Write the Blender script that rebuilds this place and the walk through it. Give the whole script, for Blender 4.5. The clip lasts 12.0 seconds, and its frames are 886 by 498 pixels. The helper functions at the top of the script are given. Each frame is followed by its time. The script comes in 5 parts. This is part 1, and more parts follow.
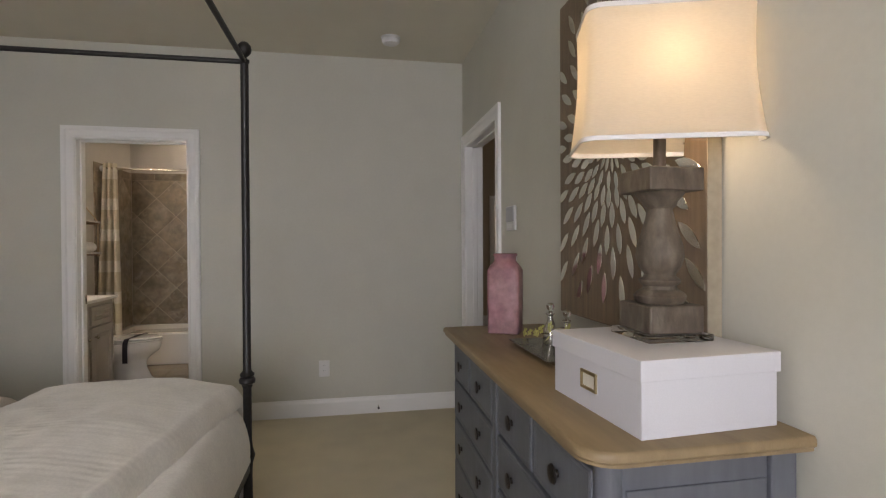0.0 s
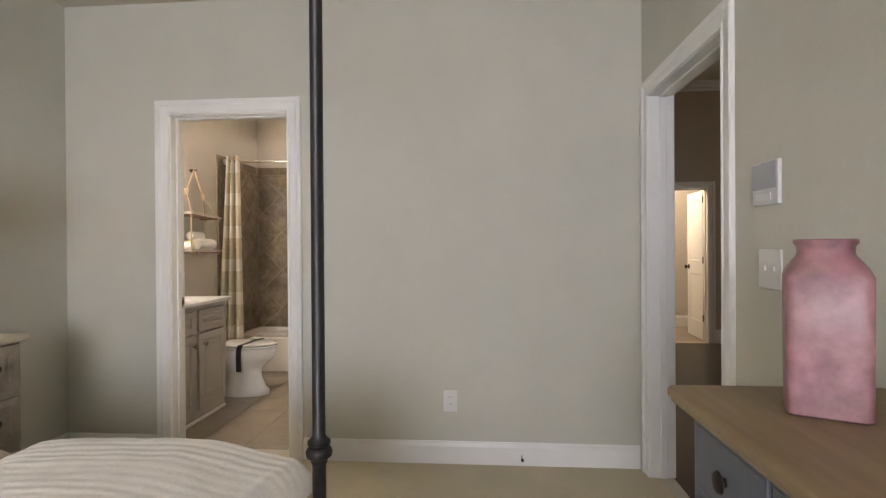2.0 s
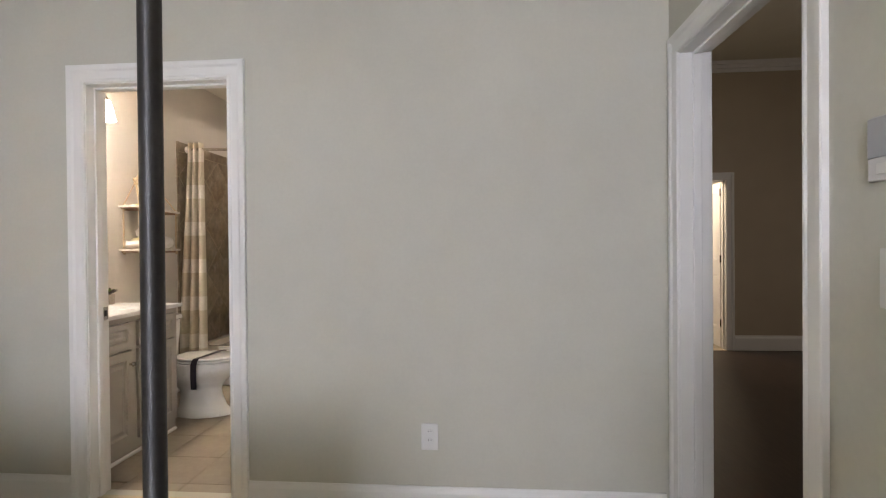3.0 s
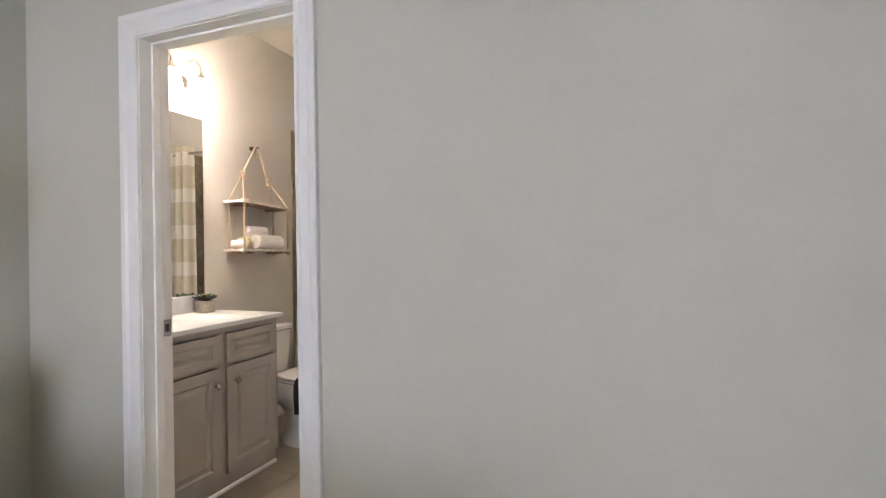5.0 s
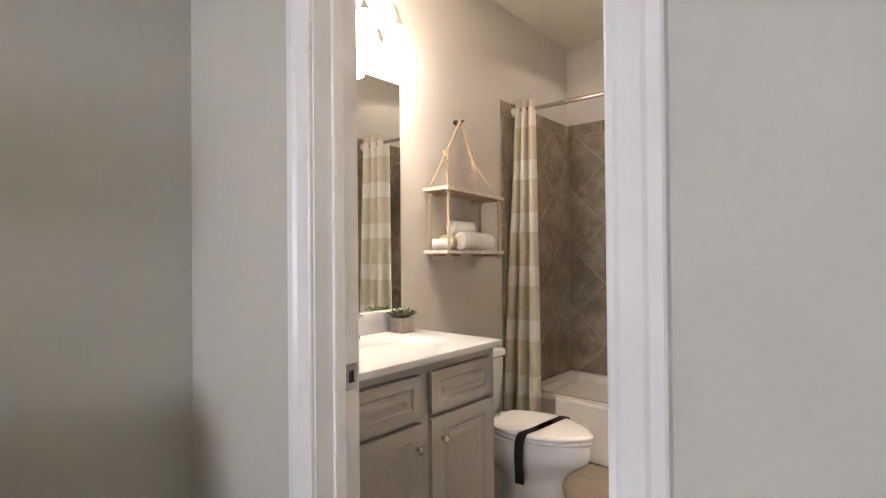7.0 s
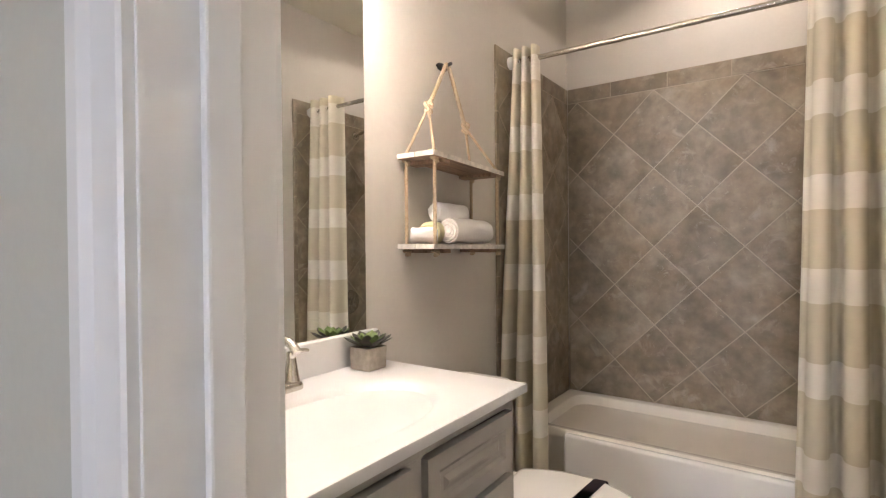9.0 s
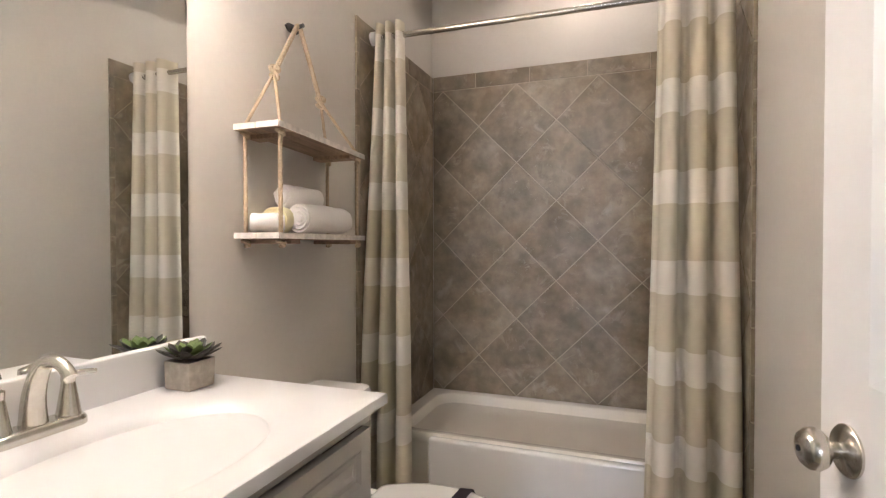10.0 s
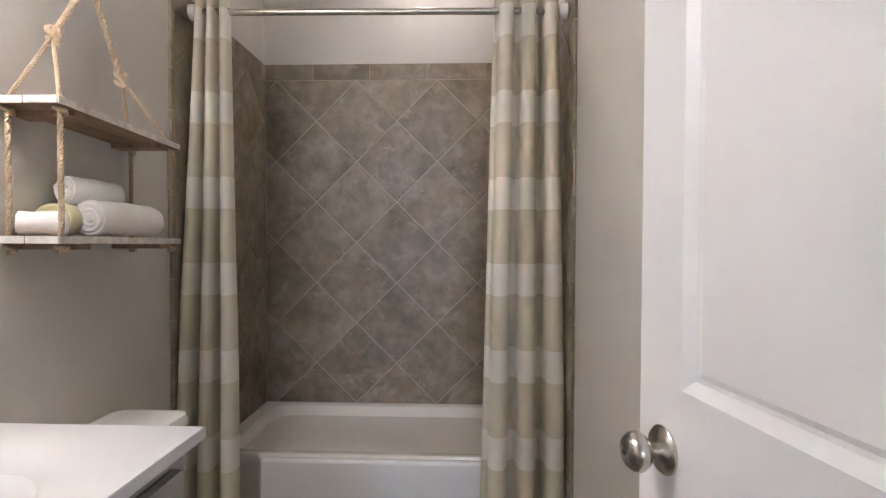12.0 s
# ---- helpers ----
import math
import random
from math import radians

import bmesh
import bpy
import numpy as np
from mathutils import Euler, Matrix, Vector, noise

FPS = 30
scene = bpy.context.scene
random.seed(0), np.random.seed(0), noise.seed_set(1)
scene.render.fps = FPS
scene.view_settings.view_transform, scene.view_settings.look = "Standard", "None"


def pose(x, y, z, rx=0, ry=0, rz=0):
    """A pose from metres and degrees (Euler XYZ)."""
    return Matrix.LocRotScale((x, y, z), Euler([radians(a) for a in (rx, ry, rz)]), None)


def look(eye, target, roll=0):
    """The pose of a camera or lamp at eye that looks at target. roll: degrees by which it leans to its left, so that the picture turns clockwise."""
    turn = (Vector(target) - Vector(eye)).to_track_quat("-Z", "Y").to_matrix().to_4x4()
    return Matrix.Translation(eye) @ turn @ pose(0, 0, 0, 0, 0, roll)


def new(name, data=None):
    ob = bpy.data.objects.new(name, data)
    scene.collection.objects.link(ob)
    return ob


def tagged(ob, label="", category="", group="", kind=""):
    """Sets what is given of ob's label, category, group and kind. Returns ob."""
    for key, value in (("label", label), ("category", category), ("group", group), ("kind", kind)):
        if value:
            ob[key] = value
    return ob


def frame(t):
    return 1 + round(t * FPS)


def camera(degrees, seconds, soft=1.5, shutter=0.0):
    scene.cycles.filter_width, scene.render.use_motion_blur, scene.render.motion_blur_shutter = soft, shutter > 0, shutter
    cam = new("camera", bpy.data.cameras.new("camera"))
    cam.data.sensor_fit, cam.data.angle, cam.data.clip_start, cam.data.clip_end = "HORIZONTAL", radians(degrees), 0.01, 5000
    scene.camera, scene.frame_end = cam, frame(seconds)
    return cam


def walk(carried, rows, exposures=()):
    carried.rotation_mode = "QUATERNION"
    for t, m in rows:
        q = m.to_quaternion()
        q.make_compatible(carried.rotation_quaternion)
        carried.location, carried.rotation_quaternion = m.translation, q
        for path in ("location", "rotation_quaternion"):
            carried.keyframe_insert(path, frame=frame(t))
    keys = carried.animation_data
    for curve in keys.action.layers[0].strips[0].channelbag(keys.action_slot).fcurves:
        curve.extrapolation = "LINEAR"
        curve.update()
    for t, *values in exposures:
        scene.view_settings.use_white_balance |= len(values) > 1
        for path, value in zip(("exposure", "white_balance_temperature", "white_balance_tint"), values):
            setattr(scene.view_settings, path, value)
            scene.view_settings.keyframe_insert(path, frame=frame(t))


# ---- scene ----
cam = camera(82.5, 12.0, soft=1.2)
PATH = [
    (0, (0.285, -0.432, 1.287), (0.643, 1.536, 1.268), -0.3),
    (0.5, (0.262, -0.238, 1.263), (0.335, 1.761, 1.254), -0.3),
    (1, (0.28, 0.028, 1.249), (0.24, 2.028, 1.236), -0.6),
    (1.5, (0.266, 0.29, 1.227), (0.156, 2.287, 1.223), -0.5),
    (2, (0.269, 0.582, 1.237), (0.113, 2.576, 1.229), -0.4),
    (2.5, (0.31, 0.868, 1.237), (0.151, 2.862, 1.224), -0.5),
    (2.7, (0.336, 0.988, 1.237), (0.176, 2.982, 1.221), -0.5),
    (4.3, (0.324, 1.769, 1.211), (0.014, 3.745, 1.209), -0.8),
    (4.5, (0.314, 1.855, 1.198), (-0.08, 3.816, 1.204), -0.9),
    (5, (0.172, 2.061, 1.198), (-0.53, 3.934, 1.204), -0.9),
    (5.5, (-0.025, 2.243, 1.2), (-0.981, 4.0, 1.219), -0.8),
    (6, (-0.192, 2.469, 1.215), (-1.338, 4.107, 1.219), -0.8),
    (6.5, (-0.37, 2.633, 1.215), (-1.625, 4.19, 1.224), -0.6),
    (7, (-0.575, 2.753, 1.213), (-1.875, 4.273, 1.231), -0.5),
    (8.8, (-1.128, 3.248, 1.241), (-2.345, 4.835, 1.216), -0.7),
    (9, (-1.167, 3.28, 1.23), (-2.319, 4.915, 1.21), -0.5),
    (9.5, (-1.226, 3.386, 1.231), (-2.144, 5.162, 1.191), -0.5),
    (10, (-1.245, 3.47, 1.207), (-1.931, 5.348, 1.173), -0.1),
    (10.5, (-1.284, 3.447, 1.215), (-1.715, 5.4, 1.18), 0.3),
    (11, (-1.313, 3.421, 1.216), (-1.527, 5.409, 1.183), 0.4),
    (11.5, (-1.307, 3.438, 1.23), (-1.393, 5.436, 1.186), 0.3),
    (12, (-1.26, 3.543, 1.229), (-1.333, 5.541, 1.186), 0.2),
]
# exposure and white balance drift as the clip's camera adapts
EXPOSURES = ((0.0, -0.50, 6850, 13), (0.5, -0.33, 6850, 13), (1.0, -0.08, 6850, 13), (1.5, 0.1, 6850, 13), (2.5, 0.31, 6650, 13), (4.5, 0.36, 6150, 14), (6.0, 0.40, 6250, 14), (7.0, 0.43, 6350, 14), (9.0, 0.37, 6150, 14), (9.5, 0.32, 6100, 14), (10.5, 0.12, 5750, 13), (12.0, -0.03, 5450, 13))
walk(cam, [(t, look(eye, target, roll)) for t, eye, target, roll in PATH], EXPOSURES)

# ---- world, sun, large lights ----
world = bpy.data.worlds.new("sky")
world.use_nodes = True
scene.world = world
sky = world.node_tree.nodes.new("ShaderNodeTexSky")
sky.sky_type, sky.sun_disc = "NISHITA", False
sky.sun_elevation, sky.sun_rotation = radians(48), radians(20)
world.node_tree.nodes["Background"].inputs["Strength"].default_value = 0.1
world.node_tree.links.new(sky.outputs["Color"], world.node_tree.nodes["Background"].inputs["Color"])


def lamp(name, kind, m, watts, colour, size=0.05, size_y=None):
    data = bpy.data.lights.new(name, kind)
    data.energy, data.color = watts, colour
    if kind == "AREA":
        data.shape, data.size, data.size_y = "RECTANGLE", size, size_y or size
    elif kind == "SUN":
        data.angle = radians(size)
    else:
        data.shadow_soft_size = size
    ob = new(name, data)
    ob.matrix_world = m
    return ob


lamp("sun", "SUN", look((0, 30, 33), (0, 0, 0)), 2.5, (1.0, 0.95, 0.87), 0.5)
W_DAY, W_LAMP, W_NIGHT, W_VANITY, W_CAN, W_HALL, W_ROOM = 80.0, 7.5, 38.0, 7.0, 12.0, 12.0, 44.0
WARM, SOFT = (1.0, 0.70, 0.40), (1.0, 0.825, 0.68)
lamp("window_daylight", "AREA", look((-0.3, -2.30, 1.5), (-0.3, 0, 1.3)), W_DAY, (0.845, 0.88, 1.0), 1.45, 1.35)
lamp("dresser_lamp_light", "POINT", pose(0.990, 0.632, 1.67), W_LAMP, (1.0, 0.79, 0.56), 0.035)
lamp("nightstand_lamp_light", "POINT", pose(-2.05, 2.42, 1.46), W_NIGHT, WARM, 0.09)
for vy in (3.925, 4.124, 4.323):
    lamp("vanity_light_bulb", "POINT", pose(-2.165, vy, 2.155), W_VANITY, SOFT, 0.03)
lamp("shower_downlight", "SPOT", look((-1.45, 5.95, 2.74), (-1.45, 5.95, 0)), W_CAN, SOFT, 0.05).data.spot_size = radians(150)
# added warm fill to lift the hall; no window or fixture stands here
lamp("foyer_fill_light", "AREA", look((4.9, 4.6, 1.7), (2.0, 4.6, 1.2)), W_HALL, (1.0, 0.86, 0.7), 0.9, 1.6)
lamp("far_room_light", "POINT", pose(2.35, 7.95, 2.35), W_ROOM, (1.0, 0.85, 0.66), 0.1)


# ---- materials ----
def mat(name, colour, rough=0.6, metal=0.0, grain=0.0, scale=40.0, blotch=0.0, bscale=2.5, bump=0.0, bump_scale=200.0, stretch=(1, 1, 1),
        spec=0.5, coat=0.0, per_piece=0.0, translucent=0.0, sheen=0.0, second=None, emit=0.0):
    """Principled paint with grain and blotches of the base colour, bump, and a shift per piece."""
    m = bpy.data.materials.new(name)
    m.use_nodes = True
    nt = m.node_tree
    b = nt.nodes["Principled BSDF"]
    b.inputs["Roughness"].default_value, b.inputs["Metallic"].default_value = rough, metal
    b.inputs["Specular IOR Level"].default_value, b.inputs["Coat Weight"].default_value = spec, coat
    b.inputs["Sheen Weight"].default_value = sheen
    if emit:
        b.inputs["Emission Color"].default_value = (*colour, 1)
        b.inputs["Emission Strength"].default_value = emit
    link = nt.links.new
    co = nt.nodes.new("ShaderNodeTexCoord")
    mp = nt.nodes.new("ShaderNodeMapping")
    mp.inputs["Scale"].default_value = stretch
    link(co.outputs["Object"], mp.inputs["Vector"])
    if per_piece:
        own = nt.nodes.new("ShaderNodeObjectInfo")
        far = nt.nodes.new("ShaderNodeMath")
        far.operation = "MULTIPLY"
        far.inputs[1].default_value = 37.0
        link(own.outputs["Random"], far.inputs[0])
        link(far.outputs[0], mp.inputs["Location"])

    def noise_at(sc, detail=4.0):
        n = nt.nodes.new("ShaderNodeTexNoise")
        n.inputs["Scale"].default_value, n.inputs["Detail"].default_value = sc, detail
        link(mp.outputs["Vector"], n.inputs["Vector"])
        return n.outputs["Fac"]

    def ramp(fac, low, high):
        r = nt.nodes.new("ShaderNodeMapRange")
        r.inputs["From Min"].default_value, r.inputs["From Max"].default_value = 0.3, 0.7
        r.inputs["To Min"].default_value, r.inputs["To Max"].default_value = low, high
        link(fac, r.inputs["Value"])
        return r.outputs["Result"]

    c2 = second or colour
    mix = nt.nodes.new("ShaderNodeMix")
    mix.data_type = "RGBA"
    mix.inputs["A"].default_value, mix.inputs["B"].default_value = (*colour, 1), (*c2, 1)
    link(ramp(noise_at(bscale), 0, 1), mix.inputs["Factor"])
    value = None
    for amount, sc in ((grain, scale), (blotch, bscale * 1.7)):
        if amount:
            v = ramp(noise_at(sc), 1 - amount, 1 + amount)
            if value is None:
                value = v
            else:
                mul = nt.nodes.new("ShaderNodeMath")
                mul.operation = "MULTIPLY"
                link(value, mul.inputs[0]), link(v, mul.inputs[1])
                value = mul.outputs[0]
    if per_piece:
        info = nt.nodes.new("ShaderNodeObjectInfo")
        r = nt.nodes.new("ShaderNodeMapRange")
        r.inputs["To Min"].default_value, r.inputs["To Max"].default_value = 1 - per_piece, 1 + per_piece
        link(info.outputs["Random"], r.inputs["Value"])
        if value is None:
            value = r.outputs["Result"]
        else:
            mul = nt.nodes.new("ShaderNodeMath")
            mul.operation = "MULTIPLY"
            link(value, mul.inputs[0]), link(r.outputs["Result"], mul.inputs[1])
            value = mul.outputs[0]
    out = mix.outputs["Result"]
    if value is not None:
        hsv = nt.nodes.new("ShaderNodeHueSaturation")
        link(out, hsv.inputs["Color"]), link(value, hsv.inputs["Value"])
        out = hsv.outputs["Color"]
    link(out, b.inputs["Base Color"])
    if bump:
        bn = nt.nodes.new("ShaderNodeBump")
        bn.inputs["Strength"].default_value, bn.inputs["Distance"].default_value = bump, 0.004
        link(noise_at(bump_scale, 3.0), bn.inputs["Height"])
        link(bn.outputs["Normal"], b.inputs["Normal"])
    if translucent:
        t = nt.nodes.new("ShaderNodeBsdfTranslucent")
        link(out, t.inputs["Color"])
        ms = nt.nodes.new("ShaderNodeMixShader")
        ms.inputs["Fac"].default_value = translucent
        link(b.outputs["BSDF"], ms.inputs[1]), link(t.outputs["BSDF"], ms.inputs[2])
        link(ms.outputs["Shader"], nt.nodes["Material Output"].inputs["Surface"])
    return m


def glass(name, colour=(1, 1, 1), rough=0.02):
    m = bpy.data.materials.new(name)
    m.use_nodes = True
    b = m.node_tree.nodes["Principled BSDF"]
    b.inputs["Base Color"].default_value, b.inputs["Roughness"].default_value = (*colour, 1), rough
    b.inputs["Transmission Weight"].default_value, b.inputs["IOR"].default_value = 1.0, 1.47
    return m


WALL = mat("greige_wall_paint", (0.553, 0.54, 0.472), 0.62, grain=0.015, scale=60, blotch=0.02, bump=0.10, bump_scale=260)
BATHWALL = mat("warm_grey_wall_paint", (0.56, 0.525, 0.475), 0.6, grain=0.015, scale=60, blotch=0.02, bump=0.10, bump_scale=260)
HALLWALL = mat("tan_wall_paint", (0.47, 0.40, 0.31), 0.65, blotch=0.03, bump=0.08)
CEILING = mat("ceiling_paint", (0.66, 0.62, 0.52), 0.8, blotch=0.02, bump=0.12, bump_scale=180)
TRIM = mat("white_trim_paint", (0.80, 0.79, 0.77), 0.38, blotch=0.015, bump=0.03, bump_scale=90)
DOORPAINT = mat("white_door_paint", (0.80, 0.79, 0.785), 0.36, blotch=0.012, bump=0.05, bump_scale=120, stretch=(1, 1, 0.15))
CARPET = mat("beige_carpet", (0.62, 0.54, 0.375), 0.95, grain=0.16, scale=420, blotch=0.06, bump=0.9, bump_scale=500, spec=0.1, sheen=0.2)
BATHFLOOR = mat("tan_floor_tile", (0.295, 0.248, 0.192), 0.42, grain=0.06, scale=30, blotch=0.10, bscale=3, bump=0.05, per_piece=0.05)
GROUT = mat("pale_grout", (0.285, 0.24, 0.185), 0.9, grain=0.08, scale=200)
HALLFLOOR = mat("dark_hardwood", (0.032, 0.021, 0.015), 0.42, grain=0.3, scale=14, stretch=(12, 0.7, 1), blotch=0.15, per_piece=0.2)
IRON = mat("black_iron", (0.018, 0.016, 0.016), 0.42, metal=0.25, grain=0.2, scale=60, bump=0.12, bump_scale=120)
LINEN = mat("cream_gauze_quilt", (0.78, 0.745, 0.68), 0.9, grain=0.05, scale=120, blotch=0.04, bscale=6, sheen=0.25, spec=0.15)
COVER = mat("oatmeal_coverlet", (0.47, 0.40, 0.32), 0.92, grain=0.05, scale=180, blotch=0.04, bump=0.4, bump_scale=320, sheen=0.2, spec=0.15)
SHEET = mat("white_bed_skirt", (0.70, 0.68, 0.70), 0.9, grain=0.03, scale=150, bump=0.2, bump_scale=250)
OAK = mat("weathered_oak_top", (0.275, 0.197, 0.105), 0.5, grain=0.06, scale=9, stretch=(6, 0.9, 4), blotch=0.09, bscale=3, bump=0.15, bump_scale=60, second=(0.225, 0.158, 0.083))
SLATE = mat("slate_painted_wood", (0.115, 0.122, 0.14), 0.55, grain=0.07, scale=20, stretch=(3, 3, 0.6), blotch=0.08, bump=0.1, bump_scale=100)
DARKKNOB = mat("dark_bronze", (0.03, 0.025, 0.022), 0.4, metal=0.7, grain=0.15)
BOXCARD = mat("white_linen_board", (0.60, 0.59, 0.615), 0.7, grain=0.02, scale=300, bump=0.12, bump_scale=500)
BRASS = mat("aged_brass", (0.40, 0.31, 0.17), 0.38, metal=0.9, grain=0.15)
PAPER = mat("cream_card", (0.70, 0.66, 0.56), 0.8)
SHADE = mat("linen_lampshade", (0.86, 0.80, 0.70), 0.9, grain=0.03, scale=90, stretch=(1, 1, 5), translucent=0.7)
DRUM = mat("lined_drum_shade", (0.84, 0.74, 0.58), 0.9, grain=0.03, scale=90, translucent=0.34)
SHADETRIM = mat("shade_trim_tape", (0.70, 0.68, 0.66), 0.9, grain=0.03, scale=200)
BALUSTER = mat("weathered_grey_wood", (0.078, 0.056, 0.038), 0.6, grain=0.18, scale=14, stretch=(3, 3, 1.2), blotch=0.3, bscale=9, bump=0.35, bump_scale=50, second=(0.14, 0.112, 0.083))
ACRYLIC = glass("clear_acrylic", (0.97, 0.97, 0.97), 0.01)
ACRYLIC.node_tree.nodes["Principled BSDF"].inputs["IOR"].default_value = 1.22
CANVAS = mat("brown_wood_panel", (0.175, 0.123, 0.077), 0.5, grain=0.07, scale=8, stretch=(3, 9, 0.5), blotch=0.2, bscale=3, bump=0.15, bump_scale=80)
CANVASEDGE = mat("gilt_panel_edge", (0.33, 0.28, 0.20), 0.55, grain=0.1)
MIRROR = mat("mirror_glass", (0.86, 0.88, 0.87), 0.015, metal=1.0)
LEAFMIRROR = mat("mirror_leaf", (0.78, 0.76, 0.70), 0.11, metal=1.0, per_piece=0.05)
PINKGLASS = mat("frosted_pink_glass", (0.262, 0.118, 0.136), 0.48, grain=0.06, scale=60, blotch=0.30, bscale=14, bump=0.25, bump_scale=40, second=(0.33, 0.182, 0.185), coat=0.12)
PEWTER = mat("hammered_pewter", (0.36, 0.35, 0.335), 0.24, metal=1.0, grain=0.08, bump=0.35, bump_scale=120)
MERCURY = mat("mercury_glass", (0.62, 0.60, 0.55), 0.16, metal=0.9, grain=0.4, scale=70, blotch=0.3, bscale=30, bump=0.2, bump_scale=90)
CLEAR = glass("clear_glass")
PETAL = mat("yellow_green_petal", (0.72, 0.71, 0.30), 0.7, grain=0.15, scale=60, translucent=0.25)
STEM = mat("brown_stem", (0.10, 0.07, 0.03), 0.8)
PLASTIC = mat("white_plastic", (0.70, 0.69, 0.68), 0.4)
KEYPAD = mat("off_white_plastic", (0.62, 0.61, 0.61), 0.4)
GREYPLASTIC = mat("grey_screen_plastic", (0.40, 0.40, 0.43), 0.45)
SLOT = mat("dark_slot", (0.02, 0.02, 0.02), 0.6)
NICKEL = mat("brushed_nickel", (0.60, 0.57, 0.51), 0.27, metal=1.0, grain=0.05, scale=120, bump=0.03)
CHEST = mat("carved_grey_chest", (0.26, 0.22, 0.175), 0.6, grain=0.1, scale=25, blotch=0.25, bscale=7, bump=0.3, bump_scale=30)
CHESTTOP = mat("pale_chest_top", (0.50, 0.45, 0.36), 0.5, grain=0.08, scale=20)
CABINET = mat("taupe_grey_cabinet_paint", (0.365, 0.335, 0.298), 0.42, grain=0.02, scale=40, blotch=0.03, bump=0.04)
MARBLE = mat("white_cultured_marble", (0.645, 0.64, 0.64), 0.3, blotch=0.015, coat=0.15)
PORCELAIN = mat("white_porcelain", (0.80, 0.785, 0.75), 0.12, blotch=0.01, coat=0.5)
TUBWHITE = mat("almond_tub_enamel", (0.76, 0.715, 0.64), 0.13, blotch=0.01, coat=0.5)
APRON = mat("white_tub_enamel", (0.79, 0.77, 0.74), 0.16, blotch=0.01, coat=0.4)
STRAP = mat("dark_ribbon", (0.03, 0.02, 0.028), 0.6)
TILEGROUT = mat("tile_grout", (0.38, 0.325, 0.25), 0.9, grain=0.1, scale=150)
SHELFWOOD = mat("whitewashed_shelf_wood", (0.27, 0.175, 0.115), 0.75, grain=0.25, scale=14, stretch=(7, 0.6, 5), blotch=0.2, bump=0.3, bump_scale=60)
SHELFEDGE = mat("chipped_white_edge", (0.66, 0.62, 0.56), 0.75, grain=0.2, scale=40, blotch=0.1)
ROPE = mat("jute_rope", (0.43, 0.335, 0.225), 0.9, grain=0.2, scale=150, bump=0.5, bump_scale=300)
TOWEL = mat("white_towel", (0.87, 0.85, 0.83), 0.95, grain=0.05, scale=250, bump=0.8, bump_scale=420, sheen=0.3)
YTOWEL = mat("yellow_towel", (0.74, 0.68, 0.40), 0.95, grain=0.05, scale=250, bump=0.8, bump_scale=420, sheen=0.3)
CONCRETE = mat("cast_concrete", (0.42, 0.37, 0.31), 0.85, grain=0.1, scale=60, blotch=0.12, bscale=20, bump=0.2)
LEAFGREEN = mat("succulent_green", (0.14, 0.20, 0.055), 0.5, grain=0.1, scale=60)
LEAFDARK = mat("succulent_dark", (0.045, 0.04, 0.03), 0.5, grain=0.15, scale=60)
FROST = mat("frosted_lit_glass", (1.0, 0.93, 0.85), 0.3, translucent=0.6, emit=80.0)
BULB = mat("glowing_bulb", (1.0, 0.80, 0.55), 0.4, emit=10.0)
SUNGLOW = mat("downlight_lens", (1.0, 0.88, 0.72), 0.4, emit=8.0)
BRICKOUT = mat("outer_wall_paint", (0.5, 0.48, 0.44), 0.9, blotch=0.05)
LAWN = mat("mown_lawn", (0.06, 0.09, 0.03), 0.95, grain=0.3, scale=3, bump=0.4)


def ribbed(m, scale, strength, distance=0.004, axis="Y", distortion=1.5):
    """Adds crinkled ribs to a cloth."""
    nt = m.node_tree
    co = nt.nodes.new("ShaderNodeTexCoord")
    w = nt.nodes.new("ShaderNodeTexWave")
    w.bands_direction = axis
    w.inputs["Scale"].default_value, w.inputs["Distortion"].default_value, w.inputs["Detail"].default_value = scale, distortion, 2.0
    w.inputs["Detail Scale"].default_value = 1.2
    nt.links.new(co.outputs["Object"], w.inputs["Vector"])
    n = nt.nodes.new("ShaderNodeTexNoise")
    n.inputs["Scale"].default_value = 90
    nt.links.new(co.outputs["Object"], n.inputs["Vector"])
    add = nt.nodes.new("ShaderNodeMath")
    add.operation = "MULTIPLY_ADD"
    add.inputs[1].default_value = 0.5
    nt.links.new(n.outputs["Fac"], add.inputs[0]), nt.links.new(w.outputs["Fac"], add.inputs[2])
    bp = nt.nodes.new("ShaderNodeBump")
    bp.inputs["Strength"].default_value, bp.inputs["Distance"].default_value = strength, distance
    nt.links.new(add.outputs[0], bp.inputs["Height"])
    nt.links.new(bp.outputs["Normal"], nt.nodes["Principled BSDF"].inputs["Normal"])


ribbed(LINEN, 10.5, 0.09, 0.004, "Y", 2.4)


